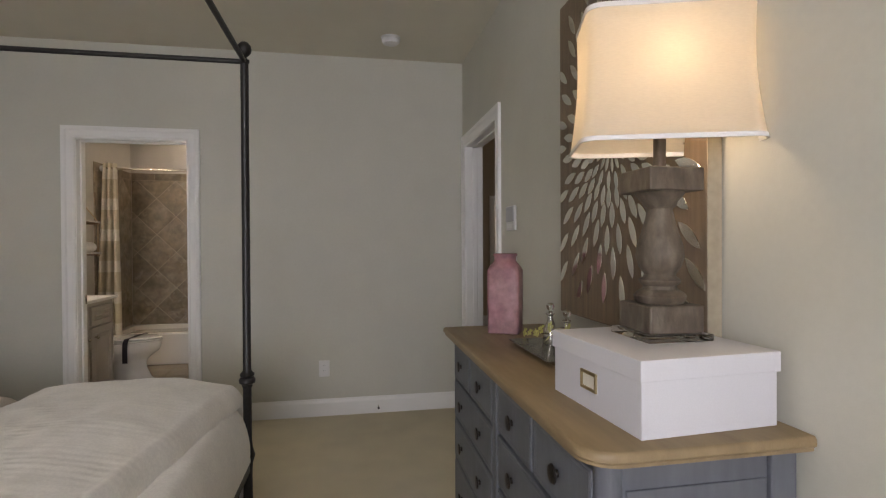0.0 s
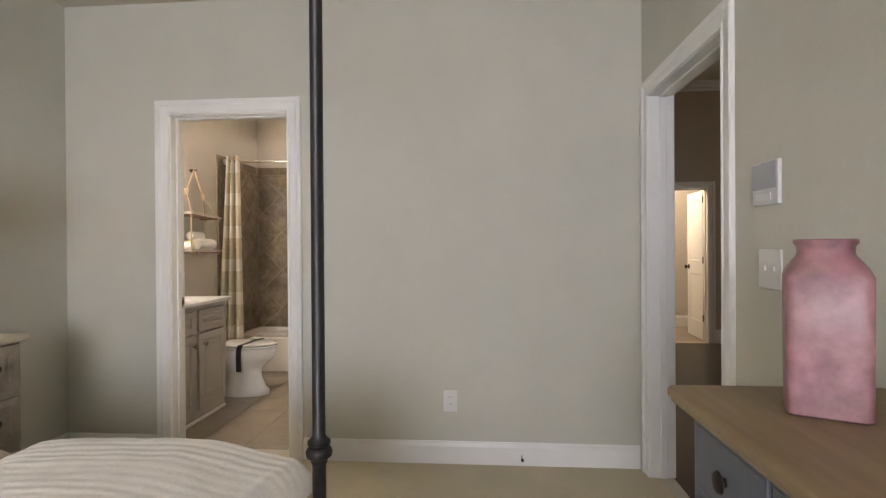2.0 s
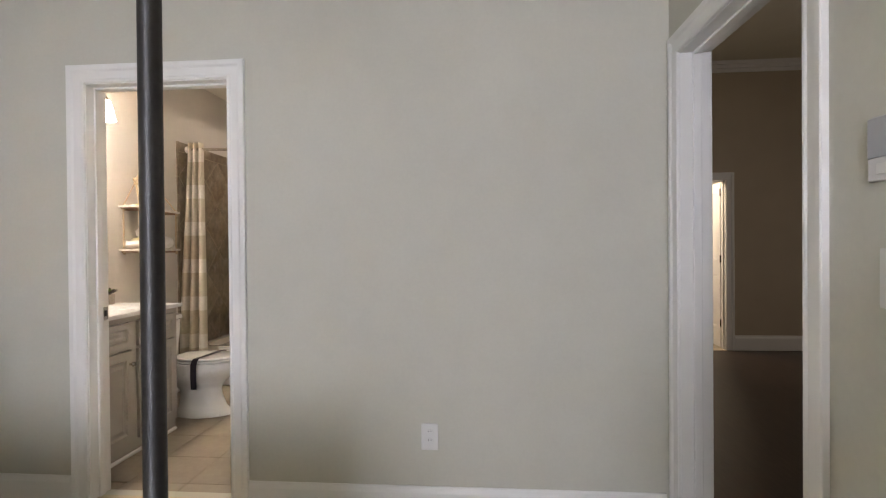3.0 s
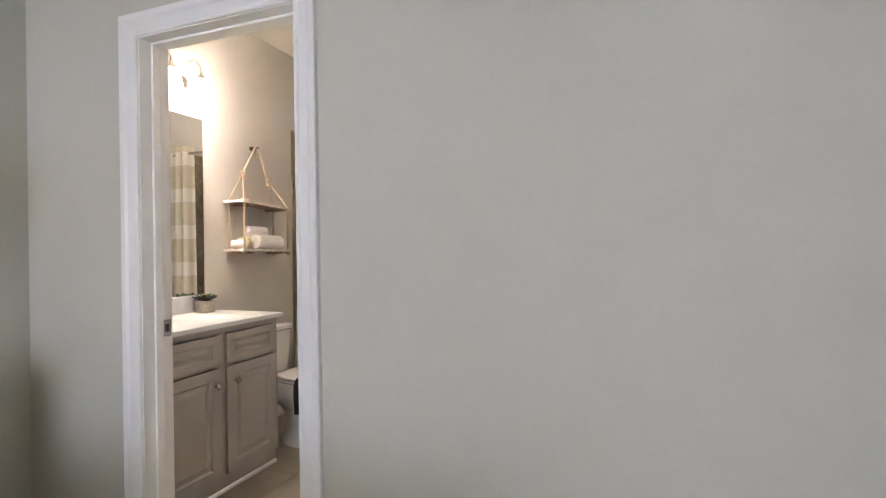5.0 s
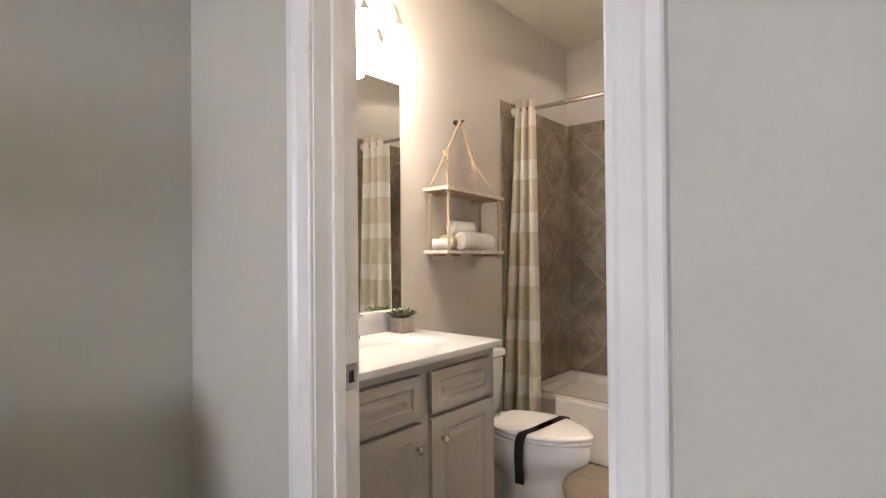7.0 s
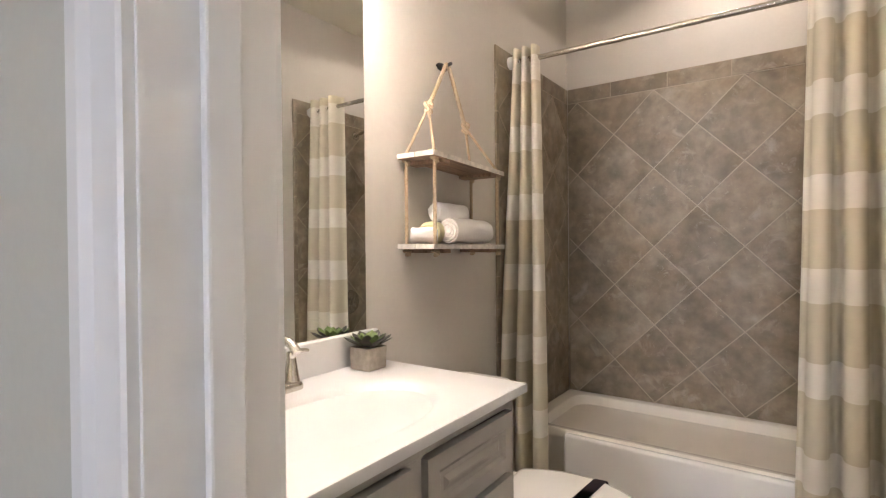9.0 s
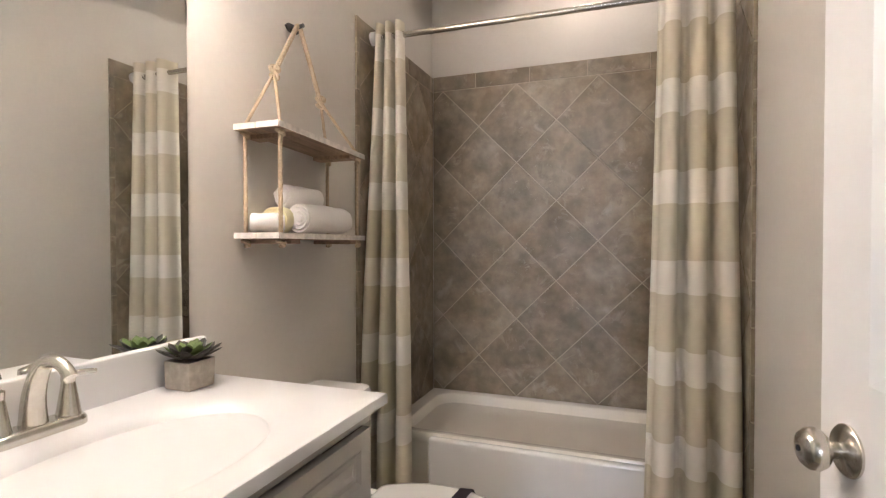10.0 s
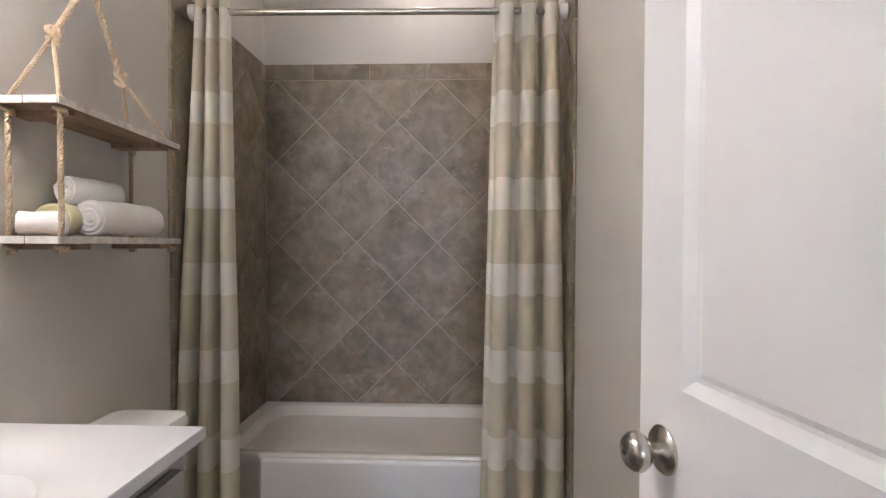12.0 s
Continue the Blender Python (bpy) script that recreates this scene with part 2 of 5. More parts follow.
def check_cloth():
    """Tan and white buffalo check on the curtain's own u and z, in metres."""
    m = bpy.data.materials.new("buffalo_check_cotton")
    m.use_nodes = True
    nt = m.node_tree
    b = nt.nodes["Principled BSDF"]
    b.inputs["Roughness"].default_value, b.inputs["Specular IOR Level"].default_value = 0.9, 0.15
    uv = nt.nodes.new("ShaderNodeUVMap")
    sep = nt.nodes.new("ShaderNodeSeparateXYZ")
    nt.links.new(uv.outputs["UV"], sep.inputs[0])
    bands = []
    for out, period, share in (("X", 0.30, 0.5), ("Y", 0.329, 0.37)):
        d = nt.nodes.new("ShaderNodeMath")
        d.operation = "DIVIDE"
        d.inputs[1].default_value = period
        nt.links.new(sep.outputs[out], d.inputs[0])
        f = nt.nodes.new("ShaderNodeMath")
        f.operation = "FRACT"
        nt.links.new(d.outputs[0], f.inputs[0])
        g = nt.nodes.new("ShaderNodeMath")
        g.operation = "LESS_THAN"
        g.inputs[1].default_value = share
        nt.links.new(f.outputs[0], g.inputs[0])
        bands.append(g.outputs[0])
    s = nt.nodes.new("ShaderNodeMath")
    s.operation = "MULTIPLY_ADD"
    s.inputs[1].default_value = 0.18
    h = nt.nodes.new("ShaderNodeMath")
    h.operation = "MULTIPLY"
    h.inputs[1].default_value = 0.82
    nt.links.new(bands[1], h.inputs[0])
    nt.links.new(bands[0], s.inputs[0]), nt.links.new(h.outputs[0], s.inputs[2])
    n = nt.nodes.new("ShaderNodeTexNoise")
    n.inputs["Scale"].default_value = 300
    mix = nt.nodes.new("ShaderNodeMix")
    mix.data_type = "RGBA"
    mix.inputs["A"].default_value, mix.inputs["B"].default_value = (0.65, 0.595, 0.465, 1), (0.83, 0.795, 0.72, 1)
    nt.links.new(s.outputs[0], mix.inputs["Factor"])
    nt.links.new(mix.outputs["Result"], b.inputs["Base Color"])
    bp = nt.nodes.new("ShaderNodeBump")
    bp.inputs["Strength"].default_value, bp.inputs["Distance"].default_value = 0.25, 0.002
    nt.links.new(n.outputs["Fac"], bp.inputs["Height"])
    nt.links.new(bp.outputs["Normal"], b.inputs["Normal"])
    t = nt.nodes.new("ShaderNodeBsdfTranslucent")
    nt.links.new(mix.outputs["Result"], t.inputs["Color"])
    ms = nt.nodes.new("ShaderNodeMixShader")
    ms.inputs["Fac"].default_value = 0.2
    nt.links.new(b.outputs["BSDF"], ms.inputs[1]), nt.links.new(t.outputs["BSDF"], ms.inputs[2])
    nt.links.new(ms.outputs["Shader"], nt.nodes["Material Output"].inputs["Surface"])
    return m


CHECK = check_cloth()


def stone_tile():
    """Honed brown-grey stone: cloudy at tile size, mottled, with pale mineral flecks and veins; each tile cut from another place."""
    m = mat("grey_brown_stone_tile", (0.195, 0.148, 0.094), 0.3, grain=0.16, scale=22, blotch=0.22, bscale=5.0, bump=0.10, bump_scale=34, per_piece=0.12, second=(0.285, 0.242, 0.182))
    nt = m.node_tree
    b = nt.nodes["Principled BSDF"]
    base = b.inputs["Base Color"].links[0].from_socket
    mp = next(n for n in nt.nodes if n.type == "MAPPING")
    for scale, low, high, amount, colour in ((9.0, 0.57, 0.70, 0.55, (0.40, 0.355, 0.285, 1)), (42.0, 0.64, 0.72, 0.45, (0.50, 0.46, 0.39, 1)), (6.5, 0.62, 0.74, 0.6, (0.125, 0.092, 0.06, 1))):
        n = nt.nodes.new("ShaderNodeTexNoise")
        n.inputs["Scale"].default_value, n.inputs["Detail"].default_value, n.inputs["Roughness"].default_value = scale, 8.0, 0.62
        n.inputs["Distortion"].default_value = 0.8
        r = nt.nodes.new("ShaderNodeMapRange")
        r.inputs["From Min"].default_value, r.inputs["From Max"].default_value, r.inputs["To Max"].default_value = low, high, amount
        mix = nt.nodes.new("ShaderNodeMix")
        mix.data_type = "RGBA"
        mix.inputs["B"].default_value = colour
        shift = nt.nodes.new("ShaderNodeVectorMath")
        shift.operation = "ADD"
        shift.inputs[1].default_value = (scale, 0.3 * scale, 2.0)
        nt.links.new(mp.outputs["Vector"], shift.inputs[0]), nt.links.new(shift.outputs[0], n.inputs["Vector"])
        nt.links.new(n.outputs["Fac"], r.inputs["Value"]), nt.links.new(r.outputs["Result"], mix.inputs["Factor"])
        nt.links.new(base, mix.inputs["A"])
        base = mix.outputs["Result"]
    nt.links.new(base, b.inputs["Base Color"])
    n = nt.nodes.new("ShaderNodeTexNoise")
    n.inputs["Scale"].default_value = 16.0
    r = nt.nodes.new("ShaderNodeMapRange")
    r.inputs["From Min"].default_value, r.inputs["From Max"].default_value = 0.3, 0.7
    r.inputs["To Min"].default_value, r.inputs["To Max"].default_value = 0.34, 0.56
    nt.links.new(mp.outputs["Vector"], n.inputs["Vector"]), nt.links.new(n.outputs["Fac"], r.inputs["Value"])
    nt.links.new(r.outputs["Result"], b.inputs["Roughness"])
    return m


STONE = stone_tile()


# ---- mesh helpers ----
def mesh_of(name, bm, material, smooth=False):
    me = bpy.data.meshes.new(name)
    bmesh.ops.recalc_face_normals(bm, faces=bm.faces[:])
    if smooth:
        for fc in bm.faces:
            fc.smooth = True
    bm.to_mesh(me)
    bm.free()
    for mt in material if isinstance(material, (list, tuple)) else (material,):
        me.materials.append(mt)
    if smooth:
        me.set_sharp_from_angle(angle=radians(42))
    return me


def part(name, bm, material, parent=None, label="", smooth=False):
    """One mesh object under a thing or a part."""
    ob = new(name, mesh_of(name, bm, material, smooth))
    if parent is not None:
        ob.parent = parent
        ob.matrix_parent_inverse = parent.matrix_basis.inverted() if parent.parent is None else (parent.parent.matrix_basis @ parent.matrix_parent_inverse @ parent.matrix_basis).inverted()
    return tagged(ob, label)


def thing(name, label, category, at=(0, 0, 0), group=""):
    """An Empty at the base of a thing made of parts."""
    ob = new(name)
    ob.empty_display_size = 0.05
    ob.location = at
    return tagged(ob, label, category, group)


def structure(name, bm, material, label="", category="", smooth=False):
    return tagged(part(name, bm, material, None, "", smooth), label or name.replace("_", " "), category or name.split("_")[0], "", "structure")


def add_box(bm, x0, x1, y0, y1, z0, z1, bevel=0.0, seg=2):
    vs = [bm.verts.new(p) for p in ((x0, y0, z0), (x1, y0, z0), (x1, y1, z0), (x0, y1, z0), (x0, y0, z1), (x1, y0, z1), (x1, y1, z1), (x0, y1, z1))]
    fs = [bm.faces.new([vs[i] for i in q]) for q in ((3, 2, 1, 0), (4, 5, 6, 7), (0, 1, 5, 4), (1, 2, 6, 5), (2, 3, 7, 6), (3, 0, 4, 7))]
    if bevel:
        es = list({e for fc in fs for e in fc.edges})
        bmesh.ops.bevel(bm, geom=es, offset=bevel, segments=seg, profile=0.5, affect="EDGES")
    return bm


def cube(x0, x1, y0, y1, z0, z1, bevel=0.0, seg=2):
    return add_box(bmesh.new(), x0, x1, y0, y1, z0, z1, bevel, seg)


def add_lathe(bm, profile, at=(0, 0, 0), seg=20, m=None):
    """Turns a profile of (radius, height) about the z axis of m, or at a place."""
    m = m or Matrix.Translation(at)
    rings = []
    for r, z in profile:
        rings.append([bm.verts.new(m @ Vector((r * math.cos(a), r * math.sin(a), z))) for a in (2 * math.pi * i / seg for i in range(seg))] if r > 1e-5 else [bm.verts.new(m @ Vector((0, 0, z)))])
    for a, b in zip(rings, rings[1:]):
        for i in range(seg):
            j = (i + 1) % seg
            q = [a[i % len(a)], a[j % len(a)], b[j % len(b)], b[i % len(b)]]
            q = [v for n, v in enumerate(q) if v not in q[:n]]
            if len(q) > 2:
                bm.faces.new(q)
    for ring in (rings[0], rings[-1]):
        if len(ring) > 2:
            bm.faces.new(ring)
    return bm


def lathe(profile, at=(0, 0, 0), seg=20, m=None):
    return add_lathe(bmesh.new(), profile, at, seg, m)


def along(p, q):
    """A pose at p with z towards q."""
    d = Vector(q) - Vector(p)
    return Matrix.Translation(p) @ d.to_track_quat("Z", "Y").to_matrix().to_4x4(), d.length


def rod(p, q, r, seg=12, r2=None):
    m, n = along(p, q)
    return lathe([(r, 0), (r if r2 is None else r2, n)], seg=seg, m=m)


def add_tube(bm, pts, radius, seg=8, twist=0.0):
    """A tube through points; radius a number or one a point."""
    pts = [Vector(p) for p in pts]
    rs = radius if isinstance(radius, (list, tuple)) else [radius] * len(pts)
    rings, side = [], None
    for i, p in enumerate(pts):
        d = (pts[min(i + 1, len(pts) - 1)] - pts[max(i - 1, 0)]).normalized()
        side = (side - d * side.dot(d)).normalized() if side else d.orthogonal().normalized()
        up = d.cross(side)
        rings.append([bm.verts.new(p + rs[i] * (math.cos(a) * side + math.sin(a) * up)) for a in (2 * math.pi * k / seg + twist * i for k in range(seg))])
    for a, b in zip(rings, rings[1:]):
        for k in range(seg):
            bm.faces.new((a[k], a[(k + 1) % seg], b[(k + 1) % seg], b[k]))
    bm.faces.new(rings[0]), bm.faces.new(rings[-1])
    return bm


def tube(pts, radius, seg=8):
    return add_tube(bmesh.new(), pts, radius, seg)


def rope(p, q, r=0.007, sag=0.0, pitch=0.028):
    """A laid rope of three strands."""
    bm = bmesh.new()
    p, q = Vector(p), Vector(q)
    d = (q - p)
    n = max(8, int(d.length / pitch * 8))
    s = d.normalized().orthogonal().normalized()
    u = d.normalized().cross(s)
    for k in range(3):
        pts = []
        for i in range(n + 1):
            a = 2 * math.pi * (i / 8 + k / 3)
            c = p + d * (i / n) + Vector((0, 0, -sag * 4 * (i / n) * (1 - i / n)))
            pts.append(c + 0.5 * r * (math.cos(a) * s + math.sin(a) * u))
        add_tube(bm, pts, r * 0.58, 5)
    return bm


def arc(f, n):
    return [f(i / n) for i in range(n + 1)]


def clip(poly, x0, x1, y0, y1):
    """A convex polygon cut to a rectangle."""
    for ax, lim, sign in ((0, x0, 1), (0, x1, -1), (1, y0, 1), (1, y1, -1)):
        out = []
        for a, b in zip(poly, poly[1:] + poly[:1]):
            da, db = sign * (a[ax] - lim), sign * (b[ax] - lim)
            if da >= 0:
                out.append(a)
            if da * db < 0:
                s = da / (da - db)
                out.append((a[0] + s * (b[0] - a[0]), a[1] + s * (b[1] - a[1])))
        poly = out
        if len(poly) < 3:
            return []
    return poly


def area(poly):
    return abs(sum(a[0] * b[1] - b[0] * a[1] for a, b in zip(poly, poly[1:] + poly[:1]))) / 2


def plate(poly, depth, place, ease=0.0):
    """A flat piece of a 2D outline; place(u, v, d) gives the world point; the face's rim is eased back."""
    bm = bmesh.new()
    cu, cv = sum(p[0] for p in poly) / len(poly), sum(p[1] for p in poly) / len(poly)
    rings = []
    for d, k in ((0, 0), (depth - ease, 0), (depth, ease)) if ease else ((0, 0), (depth, 0)):
        ring = []
        for u, v in poly:
            n = math.hypot(u - cu, v - cv) or 1
            s = max(0.0, 1 - 1.4 * k / n)
            ring.append(bm.verts.new(place(cu + (u - cu) * s, cv + (v - cv) * s, d)))
        rings.append(ring)
    for a, b in zip(rings, rings[1:]):
        for i in range(len(a)):
            j = (i + 1) % len(a)
            bm.faces.new((a[i], a[j], b[j], b[i]))
    bm.faces.new(rings[0]), bm.faces.new(rings[-1])
    return bm


def casing_bm(a0, a1, h, place, width=0.085):
    """Moulded casing round an opening from a0 to a1 and h high, mitred; place(a, z, d)."""
    prof = [(0, 0), (0, 0.010), (0.004, 0.013), (0.012, 0.013), (0.018, 0.009), (0.052, 0.012), (0.062, 0.019), (width - 0.004, 0.020), (width, 0.017), (width, 0)]
    bm = bmesh.new()
    stations = []
    for k in range(4):
        ring = []
        for u, d in prof:
            a = a0 - u if k < 2 else a1 + u
            z = 0 if k in (0, 3) else h + u
            ring.append(bm.verts.new(place(a, z, d)))
        stations.append(ring)
    n = len(prof)
    for a, b in zip(stations, stations[1:]):
        for i in range(n):
            bm.faces.new((a[i], a[(i + 1) % n], b[(i + 1) % n], b[i]))
    bm.faces.new(stations[0]), bm.faces.new(stations[-1])
    return bm


def panel_front(bm, u0, u1, v0, v1, place, bevel=0.010, groove=0.007, slope=0.012, rise=0.004):
    """A framed field sunk into a front: rim at d=0, a groove, and a raised middle."""
    rows = []
    for inset, d in ((0, 0), (bevel, -groove), (bevel + slope, -groove), (bevel + 2.2 * slope, -groove + rise)):
        rows.append([bm.verts.new(place(u, v, d)) for u, v in ((u0 + inset, v0 + inset), (u1 - inset, v0 + inset), (u1 - inset, v1 - inset), (u0 + inset, v1 - inset))])
    for a, b in zip(rows, rows[1:]):
        for i in range(4):
            bm.faces.new((a[i], a[(i + 1) % 4], b[(i + 1) % 4], b[i]))
    bm.faces.new(rows[-1])


def panelled(w, h, t, fields, place, slope=0.012, groove=0.007, rise=0.004, both=False, bevel=0.010):
    """A slab from (0,0) to (w,h), t thick behind d=0, with sunk fields (u0,u1,v0,v1) in its front."""
    bm = bmesh.new()
    us = sorted({0, w, *(f[0] for f in fields), *(f[1] for f in fields)})
    vs = sorted({0, h, *(f[2] for f in fields), *(f[3] for f in fields)})
    for d, faced in ((0, True), (-t, both)):
        sgn = 1 if d == 0 else -1
        grid = {(u, v): bm.verts.new(place(u, v, d)) for u in us for v in vs}
        for ua, ub in zip(us, us[1:]):
            for va, vb in zip(vs, vs[1:]):
                if not (faced and any(f[0] <= ua and ub <= f[1] and f[2] <= va and vb <= f[3] for f in fields)):
                    bm.faces.new((grid[ua, va], grid[ub, va], grid[ub, vb], grid[ua, vb]))
        if faced:
            for f in fields:
                panel_front(bm, *f, lambda u, v, e, d=d, sgn=sgn: place(u, v, d + sgn * e), bevel=bevel, slope=slope, groove=groove, rise=rise)
    for quad in (((0, 0), (w, 0)), ((w, 0), (w, h)), ((w, h), (0, h)), ((0, h), (0, 0))):
        (ua, va), (ub, vb) = quad
        bm.faces.new([bm.verts.new(place(*p)) for p in ((ua, va, 0), (ub, vb, 0), (ub, vb, -t), (ua, va, -t))])
    bmesh.ops.remove_doubles(bm, verts=bm.verts[:], dist=0.00005)
    return bm


def rounded_rect(w, d, r, n=5):
    """Outline of a rounded rectangle about the origin."""
    pts = []
    for cx, cy, a0 in ((w / 2 - r, d / 2 - r, 0), (-w / 2 + r, d / 2 - r, 90), (-w / 2 + r, -d / 2 + r, 180), (w / 2 - r, -d / 2 + r, 270)):
        for i in range(n + 1):
            a = radians(a0 + 90 * i / n)
            pts.append((cx + r * math.cos(a), cy + r * math.sin(a)))
    return pts


def loft(rings, cap=True):
    """A skin over rings of points of equal count."""
    bm = bmesh.new()
    vs = [[bm.verts.new(p) for p in ring] for ring in rings]
    n = len(vs[0])
    for a, b in zip(vs, vs[1:]):
        for i in range(n):
            bm.faces.new((a[i], a[(i + 1) % n], b[(i + 1) % n], b[i]))
    if cap:
        bm.faces.new(vs[0]), bm.faces.new(vs[-1])
    return bm

# ---- the large structure ----
XL, XR, YS, YN, ZC = -2.25, 1.155, -2.2, 3.465, 2.706
BX0, BX1, BY0, BY1, BZ = -2.34, -0.850, 3.590, 6.28, 2.760
BF = -0.022
DX0, DX1, EY0, EY1, DH = -1.583, -0.872, 2.520, 3.345, 2.03
TH = 0.12


def wall_y(name, x0, x1, y0, y1, z1, holes, material, label):
    """A wall along x, with openings (a0, a1, z0, z1)."""
    bm = bmesh.new()
    at = x0
    add_box(bm, x0, x1, y0, y1, -0.12, -0.0005)
    for a0, a1, h0, h1 in holes:
        add_box(bm, at, a0, y0, y1, 0, z1)
        if h0 > 0:
            add_box(bm, a0, a1, y0, y1, 0, h0)
        add_box(bm, a0, a1, y0, y1, h1, z1)
        at = a1
    add_box(bm, at, x1, y0, y1, 0, z1)
    return structure(name, bm, material, label, "wall")


def wall_x(name, x0, x1, y0, y1, z1, holes, material, label):
    bm = bmesh.new()
    at = y0
    add_box(bm, x0, x1, y0, y1, -0.12, -0.0005)
    for a0, a1, h0, h1 in holes:
        add_box(bm, x0, x1, at, a0, 0, z1)
        add_box(bm, x0, x1, a0, a1, h1, z1)
        at = a1
    add_box(bm, x0, x1, at, y1, 0, z1)
    return structure(name, bm, material, label, "wall")


wall_y("wall_north", XL - TH, XR + TH, YN, BY0, 2.9, [(DX0 - 0.018, DX1 + 0.018, 0, DH + 0.018)], WALL, "greige painted bedroom wall with bathroom doorway")
wall_x("wall_east", XR, XR + TH, YS - TH, YN, 2.9, [(EY0 - 0.018, EY1 + 0.018, 0, DH + 0.018)], WALL, "greige painted bedroom wall with hall doorway")
wall_x("wall_west", XL - TH, XL, YS - TH, YN, 2.9, [], WALL, "greige painted bedroom wall behind the bed")
wall_y("wall_south", XL, XR, YS - TH, YS, 2.9, [(-1.1, 0.45, 0.8, 2.2)], WALL, "greige painted bedroom wall with a window")
wall_x("bathroom_wall_west", BX0 - TH, BX0, BY0, BY1 + TH, 2.9, [], BATHWALL, "warm grey bathroom wall behind the vanity")
wall_x("bathroom_wall_east", BX1, BX1 + TH, BY0, BY1 + TH, 2.9, [], BATHWALL, "warm grey bathroom wall behind the door")
wall_y("bathroom_wall_north", BX0, BX1, BY1, BY1 + TH, 2.9, [], BATHWALL, "warm grey wall above the tub tile")
wall_x("hall_wall_west", XR, XR + TH, BY0, 7.2, 3.4, [], HALLWALL, "tan painted hall wall")
wall_y("hall_wall_north", XR, 5.3, 7.2, 7.32, 3.4, [(2.483, 3.117, 0, 1.967)], HALLWALL, "tan painted hall wall with a far doorway")
wall_x("hall_wall_east", 5.2, 5.32, 0.7, 7.2, 3.4, [], HALLWALL, "tan painted hall wall")
wall_y("hall_wall_south", XR + TH, 5.2, 0.58, 0.7, 3.4, [], HALLWALL, "tan painted hall wall")
for nm, bx in (("far_room_wall_west", (1.78, 1.9, 7.32, 8.64)), ("far_room_wall_east", (3.7, 3.82, 7.32, 8.64)), ("far_room_wall_north", (1.9, 3.7, 8.52, 8.64))):
    structure(nm, cube(*bx, 0, 2.75), BATHWALL, "cream painted wall of the lit room beyond the hall", "wall")
structure("ceiling", cube(XL, XR, YS, YN, ZC, ZC + 0.1), CEILING, "flat painted bedroom ceiling", "ceiling")
structure("bathroom_ceiling", cube(BX0, BX1, BY0, BY1, BZ, BZ + 0.1), CEILING, "flat painted bathroom ceiling", "ceiling")
structure("hall_ceiling", cube(XR + TH, 5.2, 0.7, 7.2, 3.3, 3.4), CEILING, "high flat hall ceiling", "ceiling")
structure("far_room_ceiling", cube(1.9, 3.7, 7.32, 8.52, 2.6, 2.7), CEILING, "flat ceiling of the lit room", "ceiling")
structure("floor", cube(XL - TH, XR + 0.05, YS - TH, 3.534, -0.12, 0), CARPET, "beige cut-pile carpet in the bedroom", "floor")
bath_floor = structure("bathroom_floor", cube(BX0 - TH, BX1 + TH, 3.534, BY1 + TH, -0.12, BF - 0.008), GROUT, "tan square floor tiles in the bathroom", "floor")
structure("hall_floor", cube(XR + 0.05, 5.3, 0.6, 7.26, -0.12, -0.004), HALLFLOOR, "dark polished hardwood hall floor", "floor")
structure("far_room_floor", cube(1.8, 3.8, 7.26, 8.62, -0.12, -0.004), BATHFLOOR, "pale tile floor of the lit room", "floor")
structure("ground", cube(-400, 400, -400, 400, -0.6, -0.3), LAWN, "mown lawn round the house", "ground")

# the window behind the walk
win = thing("window_1", "white framed bedroom window with clear panes", "window", (-0.325, YS, 0.8))
win["kind"] = "structure"
bm = bmesh.new()
for bx in ((-1.1, 0.45, 0.8, 0.86), (-1.1, 0.45, 2.14, 2.2), (-1.1, -1.04, 0.86, 2.14), (0.39, 0.45, 0.86, 2.14), (-0.355, -0.295, 0.86, 2.14)):
    add_box(bm, bx[0], bx[1], YS - 0.09, YS - 0.03, bx[2], bx[3], 0.004)
part("window_frame", bm, TRIM, win)
part("window_sill", cube(-1.16, 0.51, YS - 0.03, YS + 0.06, 0.775, 0.8, 0.006), TRIM, win)
for px in (-1.04, -0.295):
    pane = part("pane", cube(px, px + 0.685, YS - 0.064, YS - 0.058, 0.86, 2.14), CLEAR, win)
    pane.visible_shadow = False


# door linings, casings and baseboards
def lining_y(name, x0, x1, y0, y1, h, label):
    bm = bmesh.new()
    add_box(bm, x0 - 0.017, x0, y0 - 0.001, y1 + 0.001, 0, h, 0.001)
    add_box(bm, x1, x1 + 0.017, y0 - 0.001, y1 + 0.001, 0, h, 0.001)
    add_box(bm, x0 - 0.017, x1 + 0.017, y0 - 0.001, y1 + 0.001, h, h + 0.017, 0.001)
    # stop beads
    ys = y1 - 0.042
    for bx in ((x0, x0 + 0.011, 0, h), (x1 - 0.011, x1, 0, h), (x0 + 0.011, x1 - 0.011, h - 0.011, h)):
        add_box(bm, bx[0], bx[1], ys - 0.035, ys, bx[2], bx[3], 0.003)
    return structure(name, bm, TRIM, label, "door frame")


